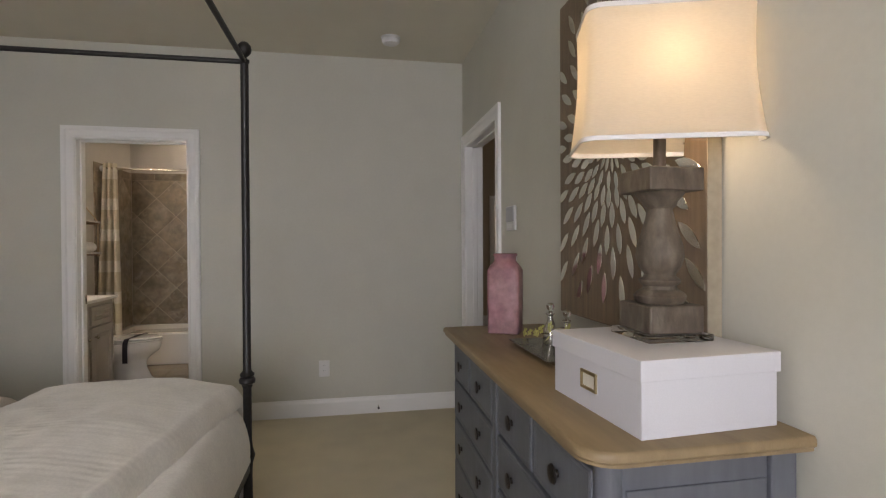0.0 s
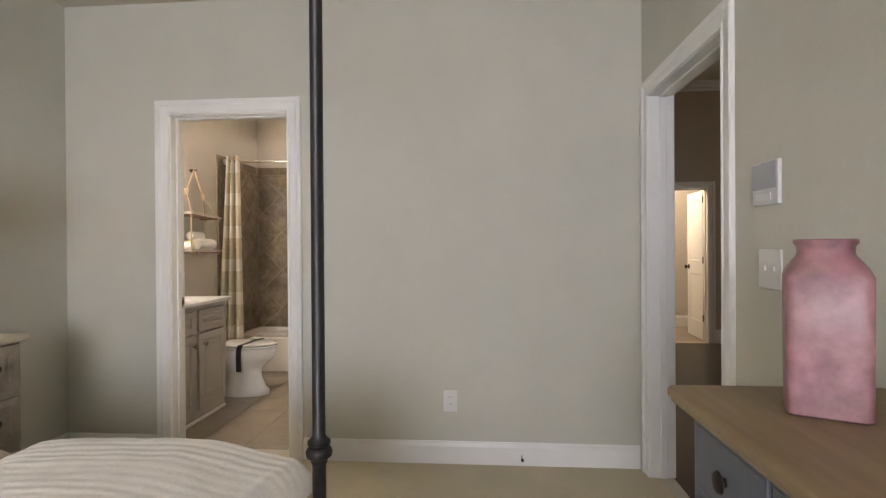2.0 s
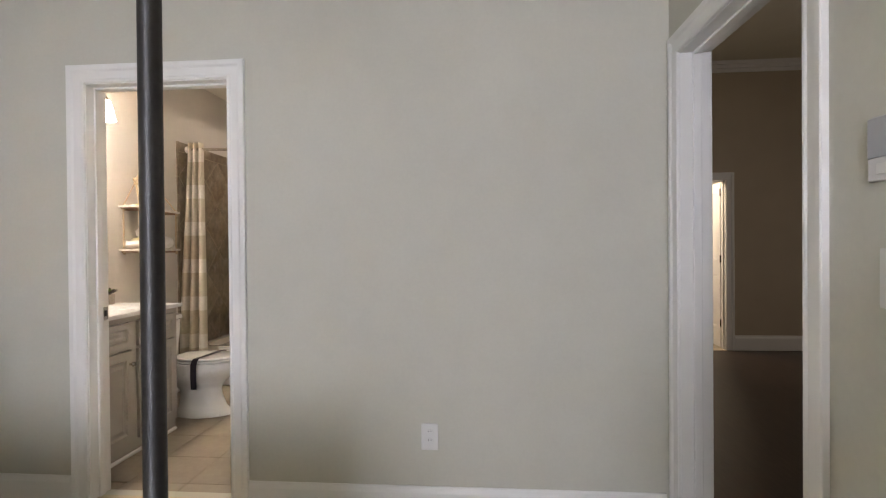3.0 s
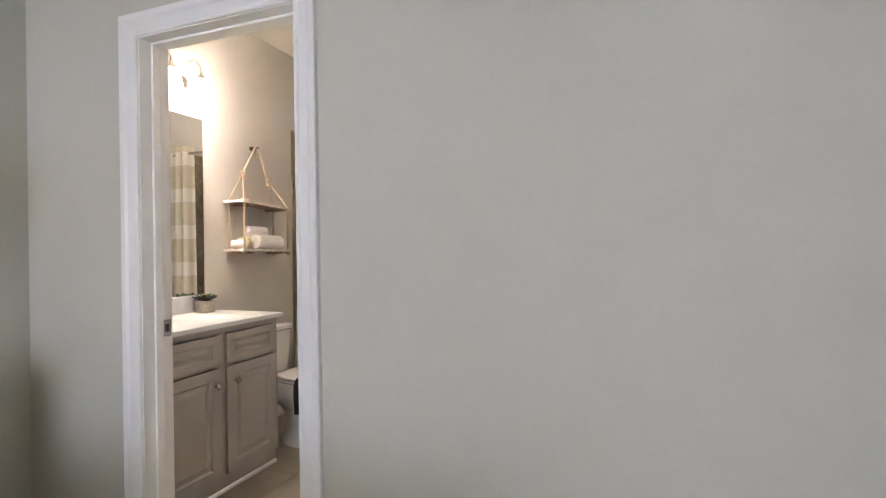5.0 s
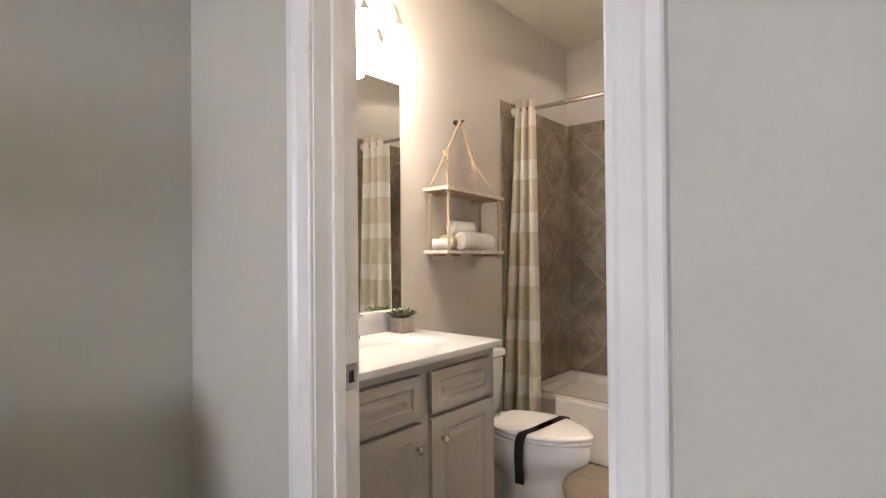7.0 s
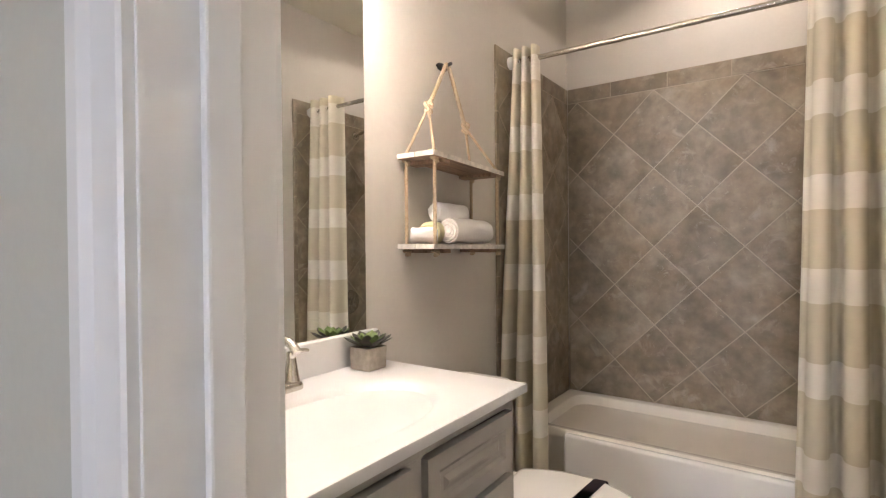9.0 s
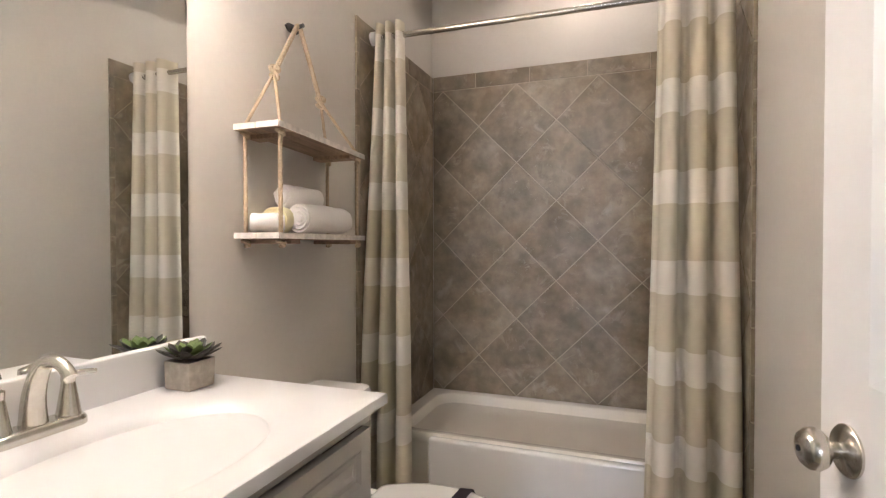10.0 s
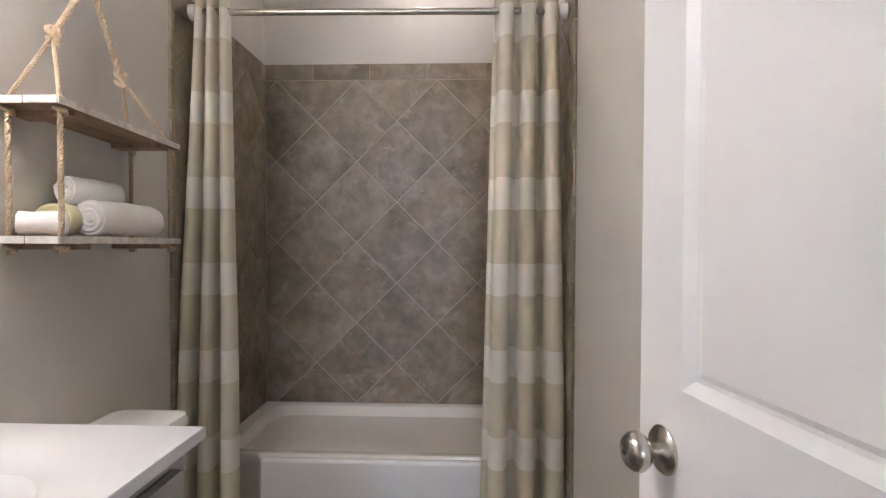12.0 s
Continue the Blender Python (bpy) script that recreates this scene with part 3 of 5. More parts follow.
def lining_x(name, x0, x1, y0, y1, h, label):
    bm = bmesh.new()
    add_box(bm, x0 - 0.001, x1 + 0.001, y0 - 0.017, y0, 0, h, 0.001)
    add_box(bm, x0 - 0.001, x1 + 0.001, y1, y1 + 0.017, 0, h, 0.001)
    add_box(bm, x0 - 0.001, x1 + 0.001, y0 - 0.017, y1 + 0.017, h, h + 0.017, 0.001)
    xs = x0 + 0.05
    for by in ((y0, y0 + 0.011, 0, h), (y1 - 0.011, y1, 0, h), (y0 + 0.011, y1 - 0.011, h - 0.011, h)):
        add_box(bm, xs, xs + 0.035, by[0], by[1], by[2], by[3], 0.003)
    return structure(name, bm, TRIM, label, "door frame")


lining_y("door_frame_bathroom", DX0, DX1, YN, BY0, DH, "white painted bathroom door frame")
lining_x("door_frame_hall", XR, XR + TH, EY0, EY1, DH, "white painted hall door frame")
lining_y("door_frame_far", 2.50, 3.10, 7.2, 7.32, 1.95, "white painted far door frame")
structure("trim_bathroom_door", casing_bm(DX0 - 0.004, DX1 + 0.004, DH + 0.004, lambda a, z, d: (a, YN - d, z)), TRIM, "white moulded casing round the bathroom doorway", "door casing")
structure("trim_bathroom_door_inside", casing_bm(DX0 - 0.004, DX1 + 0.004, DH + 0.004, lambda a, z, d: (min(a, BX1 - 0.001), BY0 + d, z), 0.057), TRIM, "white moulded casing inside the bathroom", "door casing")
structure("trim_hall_door", casing_bm(EY0 - 0.004, EY1 + 0.004, DH + 0.004, lambda a, z, d: (XR - d, a, z)), TRIM, "white moulded casing round the hall doorway", "door casing")
structure("trim_hall_door_outside", casing_bm(EY0 - 0.004, EY1 + 0.004, DH + 0.004, lambda a, z, d: (XR + TH + d, a, z)), TRIM, "white moulded casing on the hall side", "door casing")
structure("trim_far_door", casing_bm(2.496, 3.104, 1.954, lambda a, z, d: (a, 7.2 - d, z)), TRIM, "white moulded casing round the far doorway", "door casing")

BASE = [(0, 0), (0.015, 0), (0.015, 0.098), (0.012, 0.108), (0.008, 0.116), (0.006, 0.127), (0, 0.127)]


def baseboard(name, runs, scale=1.0, z0=0.0):
    """Runs of (axis, wall place, sense, from, to)."""
    bm = bmesh.new()
    for axis, w, s, a, b in runs:
        rings = [[bm.verts.new((c, w + s * d, z0 + z * scale) if axis == "x" else (w + s * d, c, z0 + z * scale)) for d, z in BASE] for c in (a, b)]
        n = len(BASE)
        for i in range(n):
            bm.faces.new((rings[0][i], rings[0][(i + 1) % n], rings[1][(i + 1) % n], rings[1][i]))
        bm.faces.new(rings[0]), bm.faces.new(rings[1])
    return structure(name, bm, TRIM, "white painted baseboard along the walls", "baseboard")


baseboard("baseboard", [("x", YN, -1, XL + 0.015, DX0 - 0.091), ("x", YN, -1, DX1 + 0.091, XR - 0.022), ("y", XL, 1, YS + 0.015, YN), ("y", XR, -1, YS + 0.015, EY0 - 0.091), ("x", YS, 1, XL, XR)])
baseboard("baseboard_bathroom", [("y", BX0, 1, 4.6, 5.41), ("y", BX1, -1, BY0 + 0.02, 5.41)], 0.75, BF)
baseboard("baseboard_hall", [("x", 7.2, -1, XR + TH, 2.405), ("x", 7.2, -1, 3.195, 5.2), ("x", 8.52, -1, 1.9, 3.7), ("y", 5.2, -1, 0.7, 7.2), ("y", XR + TH, 1, 3.45, 7.2)], 1.35)
bm = bmesh.new()
for i, (d, z) in enumerate(((0.07, 3.26), (0.045, 3.22), (0.02, 3.18))):
    add_box(bm, XR + TH, 5.2, 7.2 - d, 7.2, z, 3.3 if i == 0 else z + 0.04, 0.004)
structure("trim_hall_crown", bm, TRIM, "white crown moulding in the hall", "crown moulding")


# ---- doors ----
def round_knob(parent, m, material, r=0.027):
    """Rose, neck and ball along the local z of m."""
    k = part("door_knob", lathe([(0.0, 0.0), (0.033, 0.0), (0.033, 0.003), (0.029, 0.007), (0.014, 0.009), (0.0105, 0.012), (0.0105, 0.019), (0.014, 0.023), (r * 0.86, 0.030), (r, 0.038), (r * 0.95, 0.046), (r * 0.75, 0.053), (r * 0.35, 0.0565), (0, 0.057)], seg=28, m=m), material, parent, "satin nickel knob", True)
    part("keyway", lathe([(0, 0.0565), (0.004, 0.0565), (0.004, 0.0582), (0, 0.0582)], seg=10, m=m), SLOT, k)
    return k


def panel_door(name, label, hinge, direction, w, h, z0, knob_sides, metal=None):
    """A two-panel leaf from its hinge along a direction in plan; its front faces left of that direction."""
    d = Vector((*direction, 0)).normalized()
    nrm = Vector((-d.y, d.x, 0))
    hv = Vector((*hinge, z0))
    door = thing(name, label, "door", hv)
    door["kind"] = "structure"
    t = 0.035
    s = 0.100
    place = lambda u, v, e: hv + d * u + nrm * e + Vector((0, 0, v))
    part("door_leaf", panelled(w, h, t, [(s, w - s, 0.228, 0.847), (s, w - s, 1.026, h - 0.112)], place, slope=0.006, groove=0.009, rise=0.002, both=True, bevel=0.016), DOORPAINT, door)
    for side in knob_sides:
        p = place(w - 0.062, 0.942 - z0, 0 if side > 0 else -t)
        round_knob(door, along(p, p + nrm * side)[0], metal or NICKEL)
    for hz in (0.25, 1.0, 1.78):
        part("hinge", cube(hv.x - 0.007, hv.x + 0.007, hv.y - 0.012, hv.y + 0.002, hz, hz + 0.09, 0.003), metal or NICKEL, door)
    return door


panel_door("door_1", "open white two-panel bathroom door with a nickel knob", (DX1 - 0.002, BY0 + 0.012), (-0.121, 0.70), 0.705, 2.02, 0.008, (1,))
panel_door("door_2", "open white panel door of the lit room", (3.097, 7.33), (0.07, 1.0), 0.595, 1.935, 0.008, (1, -1), DARKKNOB)

strike = thing("strike_plate", "satin nickel strike plate on the door jamb", "strike plate", (DX0, 3.57, 0.905))
part("plate", cube(DX0, DX0 + 0.002, 3.551, 3.5885, 0.872, 0.938, 0.0007), PEWTER, strike)
part("latch_hole", cube(DX0 + 0.0015, DX0 + 0.0028, 3.563, 3.579, 0.890, 0.920), SLOT, strike)

# ---- bedroom: wall fittings ----
def cover_plate(name, label, category, place, w, h):
    ob = thing(name, label, category, place(0, 0, 0))
    part("plate", plate([(u, v) for u, v in rounded_rect(w, h, 0.004, 3)], 0.006, place, 0.0025), PLASTIC, ob)
    return ob


out = cover_plate("wall_outlet", "white duplex power outlet low on the wall", "outlet", lambda u, v, d: (0.08 + u, YN - d, 0.355 + v), 0.078, 0.122)
for v in (-0.02, 0.02):
    part("receptacle", plate(rounded_rect(0.034, 0.028, 0.012), 0.008, lambda u, w, d, v=v: (0.08 + u, YN - d, 0.355 + v + w), 0.001), PLASTIC, out)
    for u in (-0.006, 0.006):
        part("slot", cube(0.08 + u - 0.001, 0.08 + u + 0.001, YN - 0.0086, YN - 0.006, 0.357 + v, 0.365 + v), SLOT, out)
sw = cover_plate("light_switch", "white double toggle light switch plate", "light switch", lambda u, v, d: (XR - d, 2.211 + u, 1.161 + v), 0.122, 0.124)
for u in (-0.023, 0.023):
    part("toggle", cube(XR - 0.0105, XR - 0.004, 2.211 + u - 0.005, 2.211 + u + 0.005, 1.157, 1.173, 0.002), PLASTIC, sw)
th = thing("thermostat", "white alarm keypad with a grey cover beside the door", "thermostat", (XR, 2.222, 1.360))
part("back_box", cube(XR - 0.013, XR, 2.150, 2.294, 1.360, 1.494, 0.004), KEYPAD, th)
part("cover", cube(XR - 0.017, XR - 0.0134, 2.156, 2.288, 1.408, 1.490, 0.0015), GREYPLASTIC, th, "grey flip cover")
part("button_bar", cube(XR - 0.0165, XR - 0.0134, 2.185, 2.265, 1.374, 1.396, 0.001), PLASTIC, th)
sm = thing("smoke_detector", "white round smoke detector on the ceiling", "smoke detector", (0.563, 3.055, ZC))
part("base", lathe([(0, 0), (0.066, 0), (0.066, -0.012), (0, -0.012)], (0.563, 3.055, ZC), 28), PLASTIC, sm, "", True)
part("cover", lathe([(0, -0.0125), (0.060, -0.0125), (0.060, -0.030), (0.050, -0.042), (0.02, -0.046), (0, -0.046)], (0.563, 3.055, ZC), 28), PLASTIC, sm, "", True)
ds = thing("door_stop", "small spring door stop on the baseboard", "door stop", (0.481, YN - 0.015, 0.058))
part("stem", rod((0.481, YN - 0.014, 0.058), (0.481, YN - 0.065, 0.056), 0.005, 10), NICKEL, ds, "", True)
part("tip", rod((0.481, YN - 0.065, 0.056), (0.481, YN - 0.080, 0.0555), 0.008, 10), SLOT, ds, "", True)


# ---- canopy bed ----
PX, PY0, PY1, HX = -0.165, 0.25, 1.885, -2.16
bed = thing("canopy_bed", "black iron four-poster canopy bed", "bed", (-1.16, 1.11, 0))
POST = [(0.019, 0), (0.028, 0.01), (0.03, 0.03), (0.021, 0.05), (0.019, 0.30), (0.022, 0.34), (0.031, 0.37), (0.022, 0.40), (0.018, 0.43), (0.018, 0.665), (0.022, 0.672), (0.022, 0.680),
        (0.033, 0.688), (0.035, 0.700), (0.030, 0.710), (0.024, 0.714), (0.030, 0.720), (0.030, 0.728), (0.021, 0.736), (0.017, 0.744), (0.017, 2.075), (0.021, 2.080), (0.021, 2.090), (0.012, 2.096),
        (0.010, 2.104), (0.018, 2.110), (0.027, 2.122), (0.030, 2.137), (0.027, 2.153), (0.016, 2.165), (0, 2.169)]
for x, y in ((PX, PY1), (PX, PY0), (HX, PY1), (HX, PY0)):
    part("post", lathe(POST, (x, y, 0), 20), IRON, bed, "", True)
for a, b in (((PX, PY0), (PX, PY1)), ((HX, PY0), (HX, PY1)), ((PX, PY0), (HX, PY0)), ((PX, PY1), (HX, PY1))):
    part("canopy_rail", rod((*a, 2.083), (*b, 2.083), 0.011, 12), IRON, bed, "", True)
    if a != (HX, PY0):
        part("bed_rail", cube(min(a[0], b[0]) - 0.012, max(a[0], b[0]) + 0.012, min(a[1], b[1]) - 0.012, max(a[1], b[1]) + 0.012, 0.30, 0.36, 0.004), IRON, bed)
for hz in (0.75, 1.05, 1.30):
    part("headboard_rail", rod((HX, PY0, hz), (HX, PY1, hz), 0.010), IRON, bed, "", True)
for i in range(9):
    y = PY0 + (PY1 - PY0) * (i + 1) / 10
    part("headboard_bar", rod((HX, y, 0.33), (HX, y, 1.30), 0.007), IRON, bed, "", True)
for i in range(7):
    y = PY0 + (PY1 - PY0) * (i + 1) / 8
    part("footboard_bar", rod((PX, y, 0.10), (PX, y, 0.32), 0.006), IRON, bed, "", True)


def soft_pad(x0, x1, y0, y1, base, top, roll, shape, nx=60, ny=70):
    """A cushion-like pad with rolled edges; shape(x, y) adds height."""
    bm = bmesh.new()
    grid = []
    for i in range(nx + 1):
        row = []
        for j in range(ny + 1):
            u = 0.5 - 0.5 * math.cos(math.pi * i / nx)
            v = 0.5 - 0.5 * math.cos(math.pi * j / ny)
            x, y = x0 + (x1 - x0) * u, y0 + (y1 - y0) * v
            e = min(1.0, min(x - x0, x1 - x) / roll) if roll else 1
            f = min(1.0, min(y - y0, y1 - y) / roll) if roll else 1
            k = math.sqrt(max(0.0, 1 - (1 - e) ** 2)) * math.sqrt(max(0.0, 1 - (1 - f) ** 2))
            z = base + (top + shape(x, y) - base) * k
            row.append(bm.verts.new((x, y, z)))
        grid.append(row)
    for i in range(nx):
        for j in range(ny):
            bm.faces.new((grid[i][j], grid[i + 1][j], grid[i + 1][j + 1], grid[i][j + 1]))
    rim = [grid[i][0] for i in range(nx + 1)] + [grid[nx][j] for j in range(1, ny + 1)] + [grid[i][ny] for i in range(nx - 1, -1, -1)] + [grid[0][j] for j in range(ny - 1, 0, -1)]
    low = [bm.verts.new((v.co.x, v.co.y, base - 0.012)) for v in rim]
    for i in range(len(rim)):
        j = (i + 1) % len(rim)
        bm.faces.new((rim[i], rim[j], low[j], low[i]))
    bm.faces.new(low)
    return bm


def wob(x, y, s, a, seed=0.0):
    return a * noise.noise(Vector((x * s + seed, y * s, seed)))


tagged(part("mattress", soft_pad(-2.12, -0.195, PY0 + 0.02, PY1 - 0.02, 0.37, 0.545, 0.06, lambda x, y: 0, 20, 20), SHEET, None, "", True), "white mattress on the iron bed frame", "mattress")
tagged(part("coverlet", soft_pad(-2.10, -0.150, PY0 - 0.03, PY1 + 0.035, 0.36, 0.602, 0.085, lambda x, y: wob(x, y, 5, 0.012, 3.0) + wob(x, y, 14, 0.006, 9.0), 90, 110), LINEN, None, "", True), "cream quilted coverlet over the mattress", "coverlet")
tagged(part("blanket", soft_pad(-1.60, -0.80, PY0 - 0.035, PY1 + 0.045, 0.575, 0.625, 0.05, lambda x, y: wob(x, y, 6, 0.010, 8.0), 40, 50), COVER, None, "", True), "oatmeal blanket spread across the bed", "blanket")
tagged(part("blanket_fold", soft_pad(-1.95, -1.06, PY0 - 0.035, PY1 + 0.05, 0.63, 0.685, 0.06, lambda x, y: wob(x, y, 5, 0.014, 5.0), 40, 50), COVER, None, "", True), "oatmeal blanket turned back in a thick fold", "blanket")


def quilt_shape(x, y):
    ridge = 0.035 * math.exp(-((x + 0.66) / 0.30) ** 4)
    slump = -0.012 * max(0.0, (x + 0.50) / 0.28) ** 1.3
    return ridge + slump + wob(x, y, 3.0, 0.012, 1.0) + wob(x, y, 13.0, 0.004, 2.0) + 0.0006 * math.sin(y * 2 * math.pi / 0.034 + 1.2 * noise.noise(Vector((x * 3, y * 2, 4))))


quilt = part("quilt", soft_pad(-0.985, -0.232, PY0 - 0.03, PY1 + 0.026, 0.600, 0.698, 0.045, quilt_shape, 110, 260), LINEN, None, "", True)
for v in quilt.data.vertices:
    # folded a little askew, and rumpled along its edge
    v.co.x += (v.co.x + 0.985) / 0.753 * (0.13 * (v.co.y - 1.55) + 0.012 * noise.noise(Vector((0, v.co.y * 5, 2))))
tagged(quilt, "cream gauze quilt folded across the foot of the bed", "quilt")
bm = bmesh.new()
cols = []
for i in range(61):
    s = i / 60
    x = -2.05 + 1.87 * s
    fold = 0.014 * math.sin(s * 38) + 0.008 * math.sin(s * 91)
    cols.append([bm.verts.new((x, PY1 + 0.03 + fold * k + 0.03 * k, 0.40 - 0.39 * k)) for k in (0, 0.35, 0.7, 1.0)])
for a, b in zip(cols, cols[1:]):
    for i in range(3):
        bm.faces.new((a[i], b[i], b[i + 1], a[i + 1]))
bmesh.ops.solidify(bm, geom=bm.faces[:], thickness=0.004)
tagged(part("bed_skirt", bm, SHEET, None, "", True), "white gathered bed skirt hanging to the carpet", "bed skirt")

# ---- nightstand and its lamp ----
ns = thing("nightstand", "grey carved nightstand chest with a pale top", "nightstand", (-2.05, 2.37, 0))
NX, NY0, NY1, NZ = -1.86, 1.96, 2.79, 0.845
part("body", cube(XL + 0.02, NX - 0.02, NY0 + 0.02, NY1 - 0.02, 0.08, NZ - 0.03, 0.004), CHEST, ns)
part("top", cube(XL + 0.01, NX + 0.01, NY0, NY1, NZ - 0.03, NZ, 0.006), CHESTTOP, ns, "pale wooden top")
for y in (NY0 + 0.03, NY1 - 0.07):
    for x in (XL + 0.03, NX - 0.065):
        part("leg", cube(x, x + 0.04, y, y + 0.04, 0, 0.08, 0.004), CHEST, ns)
for k, z in enumerate((0.12, 0.365, 0.605)):
    dr = part("drawer", panelled(NY1 - NY0 - 0.08, 0.20, 0.018, [(0.04, NY1 - NY0 - 0.12, 0.03, 0.17)], lambda u, v, d, z=z: (NX + d, NY0 + 0.04 + u, z + v), slope=0.01, groove=0.004, rise=0.003), CHEST, ns)
    for y in (NY0 + 0.17, NY1 - 0.17):
        part("knob", lathe([(0, 0), (0.008, 0), (0.007, 0.012), (0.016, 0.018), (0.017, 0.026), (0.010, 0.032), (0, 0.033)], m=along((NX, y, z + 0.11), (NX + 1, y, z + 0.11))[0], seg=14), DARKKNOB, dr, "", True)
    for dy in (0.0, 0.26):
        part("scroll", tube(arc(lambda s, z=z, dy=dy: (NX + 0.001, NY0 + 0.10 + dy + 0.36 * s, z + 0.10 + 0.055 * math.sin(s * math.pi * 2)), 18), 0.003, 5), CHEST, dr)
nl = thing("nightstand_lamp", "lit bedside lamp with a cream drum shade", "table lamp", (-2.05, 2.42, NZ))
part("base", lathe([(0, 0), (0.075, 0), (0.078, 0.012), (0.045, 0.03), (0.03, 0.08), (0.055, 0.17), (0.05, 0.26), (0.02, 0.35), (0.012, 0.42), (0.012, 0.52), (0, 0.52)], (-2.05, 2.42, NZ), 24), BALUSTER, nl, "turned wooden base", True)
part("shade", lathe([(0.150, 0.478), (0.138, 0.742), (0.136, 0.742), (0.148, 0.478), (0.150, 0.478)], (-2.05, 2.42, NZ), 40), DRUM, nl, "cream linen shade", True)
for z, r in ((0.478, 0.151), (0.730, 0.1395)):
    part("shade_rim", lathe([(r, z), (r, z + 0.012), (r - 0.004, z + 0.012), (r - 0.004, z), (r, z)], (-2.05, 2.42, NZ), 40), SHADETRIM, nl, "", True)
part("bulb", lathe([(0, 0.56), (0.012, 0.56), (0.014, 0.585), (0.028, 0.62), (0.022, 0.645), (0, 0.655)], (-2.05, 2.42, NZ), 14), BULB, nl, "", True)

# ---- dresser ----
RX, RY0, RY1, RZ = 0.682, 0.376, 1.772, 0.920
dresser = thing("dresser", "slate grey painted dresser with a weathered oak top", "dresser", (0.93, 1.12, 0))
RF = RX + 0.048
outline = [(XR - 0.008, RY0), (XR - 0.008, RY1)]
for cy, cr, a0 in ((RY1 - 0.022, 0.022, 90), (RY0 + 0.07, 0.07, 180)):
    for i in range(9):
        a = radians(a0 + 90 * i / 8)
        outline.append((RX + cr + cr * math.cos(a), cy + cr * math.sin(a)))
cx, cy = 0.93, 1.074
part("top", loft([[(cx + (x - cx) * (1 - k / 0.24 if x < 1.1 else 1), cy + (y - cy) * (1 - k / 0.70), z) for x, y in outline] for k, z in ((0.014, RZ - 0.034), (0.006, RZ - 0.030), (0.006, RZ - 0.024), (0.0, RZ - 0.018), (0.0, RZ - 0.006), (0.003, RZ - 0.001), (0.006, RZ))]), OAK, dresser, "weathered oak top with a moulded edge", True)
part("carcass", cube(RF + 0.012, XR - 0.02, RY0 + 0.045, RY1 - 0.045, 0.10, RZ - 0.034), SLATE, dresser)
for y in (RY0 + 0.035, RY1 - 0.035):
    s = -1 if y > 1 else 1
    part("corner_post", rod((RF + 0.022, y + s * 0.024, 0), (RF + 0.022, y + s * 0.024, RZ - 0.034), 0.026, 16), SLATE, dresser, "", True)
    part("back_post", cube(XR - 0.075, XR - 0.018, min(y, y + s * 0.02) - 0.002, max(y, y + s * 0.02), 0, RZ - 0.034, 0.003), SLATE, dresser)
    part("side_panel", cube(RF + 0.05, XR - 0.078, min(y + s * 0.006, y + s * 0.012), max(y + s * 0.006, y + s * 0.012), 0.16, RZ - 0.09, 0.002), SLATE, dresser)
part("pilaster", cube(RF - 0.008, RF + 0.02, 1.071, 1.116, 0.06, RZ - 0.034, 0.006), SLATE, dresser)
part("plinth", cube(RF, RF + 0.03, RY0 + 0.06, RY1 - 0.06, 0.06, 0.125, 0.004), SLATE, dresser)
ROWSZ = ((0.714, 0.862), (0.549, 0.701), (0.374, 0.536), (0.140, 0.361))
for r, (z0, z1) in enumerate(ROWSZ):
    spans = ((1.124, 1.420), (1.434, 1.711), (0.766, 1.063), (0.446, 0.752)) if r == 0 else ((1.124, 1.711), (0.446, 1.063))
    for y0, y1 in spans:
        dr = part("drawer", cube(RF - 0.006, RF + 0.010, y0, y1, z0, z1, 0.003), SLATE, dresser)
        part("drawer_bead", panelled(y1 - y0 - 0.012, z1 - z0 - 0.012, 0.003, [(0.006, y1 - y0 - 0.018, 0.006, z1 - z0 - 0.018)], lambda u, v, d, y0=y0, z0=z0: (RF - 0.0075 - d, y0 + 0.006 + u, z0 + 0.006 + v), slope=0.006, groove=0.003, rise=0.0), SLATE, dr)
        ks = ((y0 + y1) / 2,) if r == 0 else (y0 + 0.15, y1 - 0.145)
        for ky in ks:
            part("knob", lathe([(0, 0), (0.009, 0), (0.008, 0.007), (0.017, 0.009), (0.022, 0.012), (0.019, 0.016), (0.008, 0.0175), (0, 0.0178)], m=along((RF - 0.0075, ky, (z0 + z1) / 2), (RF - 1, ky, (z0 + z1) / 2))[0], seg=18), DARKKNOB, dr, "", True)

# ---- white storage box ----
GZ, GH = RZ, 0.150
turned = Matrix.Translation((0.812, 0.420, GZ)) @ Matrix.Rotation(radians(4), 4, "Z")
box = thing("storage_box", "white lidded cardboard storage box on the dresser", "box", (0.955, 0.60, RZ))


def box_part(name, bm, material, parent, label=""):
    bmesh.ops.transform(bm, matrix=turned, verts=bm.verts[:])
    return part(name, bm, material, parent, label)


BW, BD = 0.312, 0.347
box_part("body", cube(0, BW, 0, BD, 0, GH - 0.040, 0.0015), BOXCARD, box)
box_part("lid", cube(-0.005, BW + 0.005, -0.005, BD + 0.005, GH - 0.041, GH, 0.002), BOXCARD, box, "white lid")
lab = box_part("label_holder", cube(-0.0015, 0.0005, 0.150, 0.215, 0.044, 0.086), PAPER, box, "cream label card")
bm = bmesh.new()
for by in ((0.150, 0.215, 0.044, 0.051), (0.150, 0.215, 0.079, 0.086), (0.150, 0.157, 0.051, 0.079), (0.208, 0.215, 0.051, 0.079)):
    add_box(bm, -0.005, 0.0, by[0], by[1], by[2], by[3], 0.001)
box_part("brass_frame", bm, BRASS, lab, "aged brass frame")

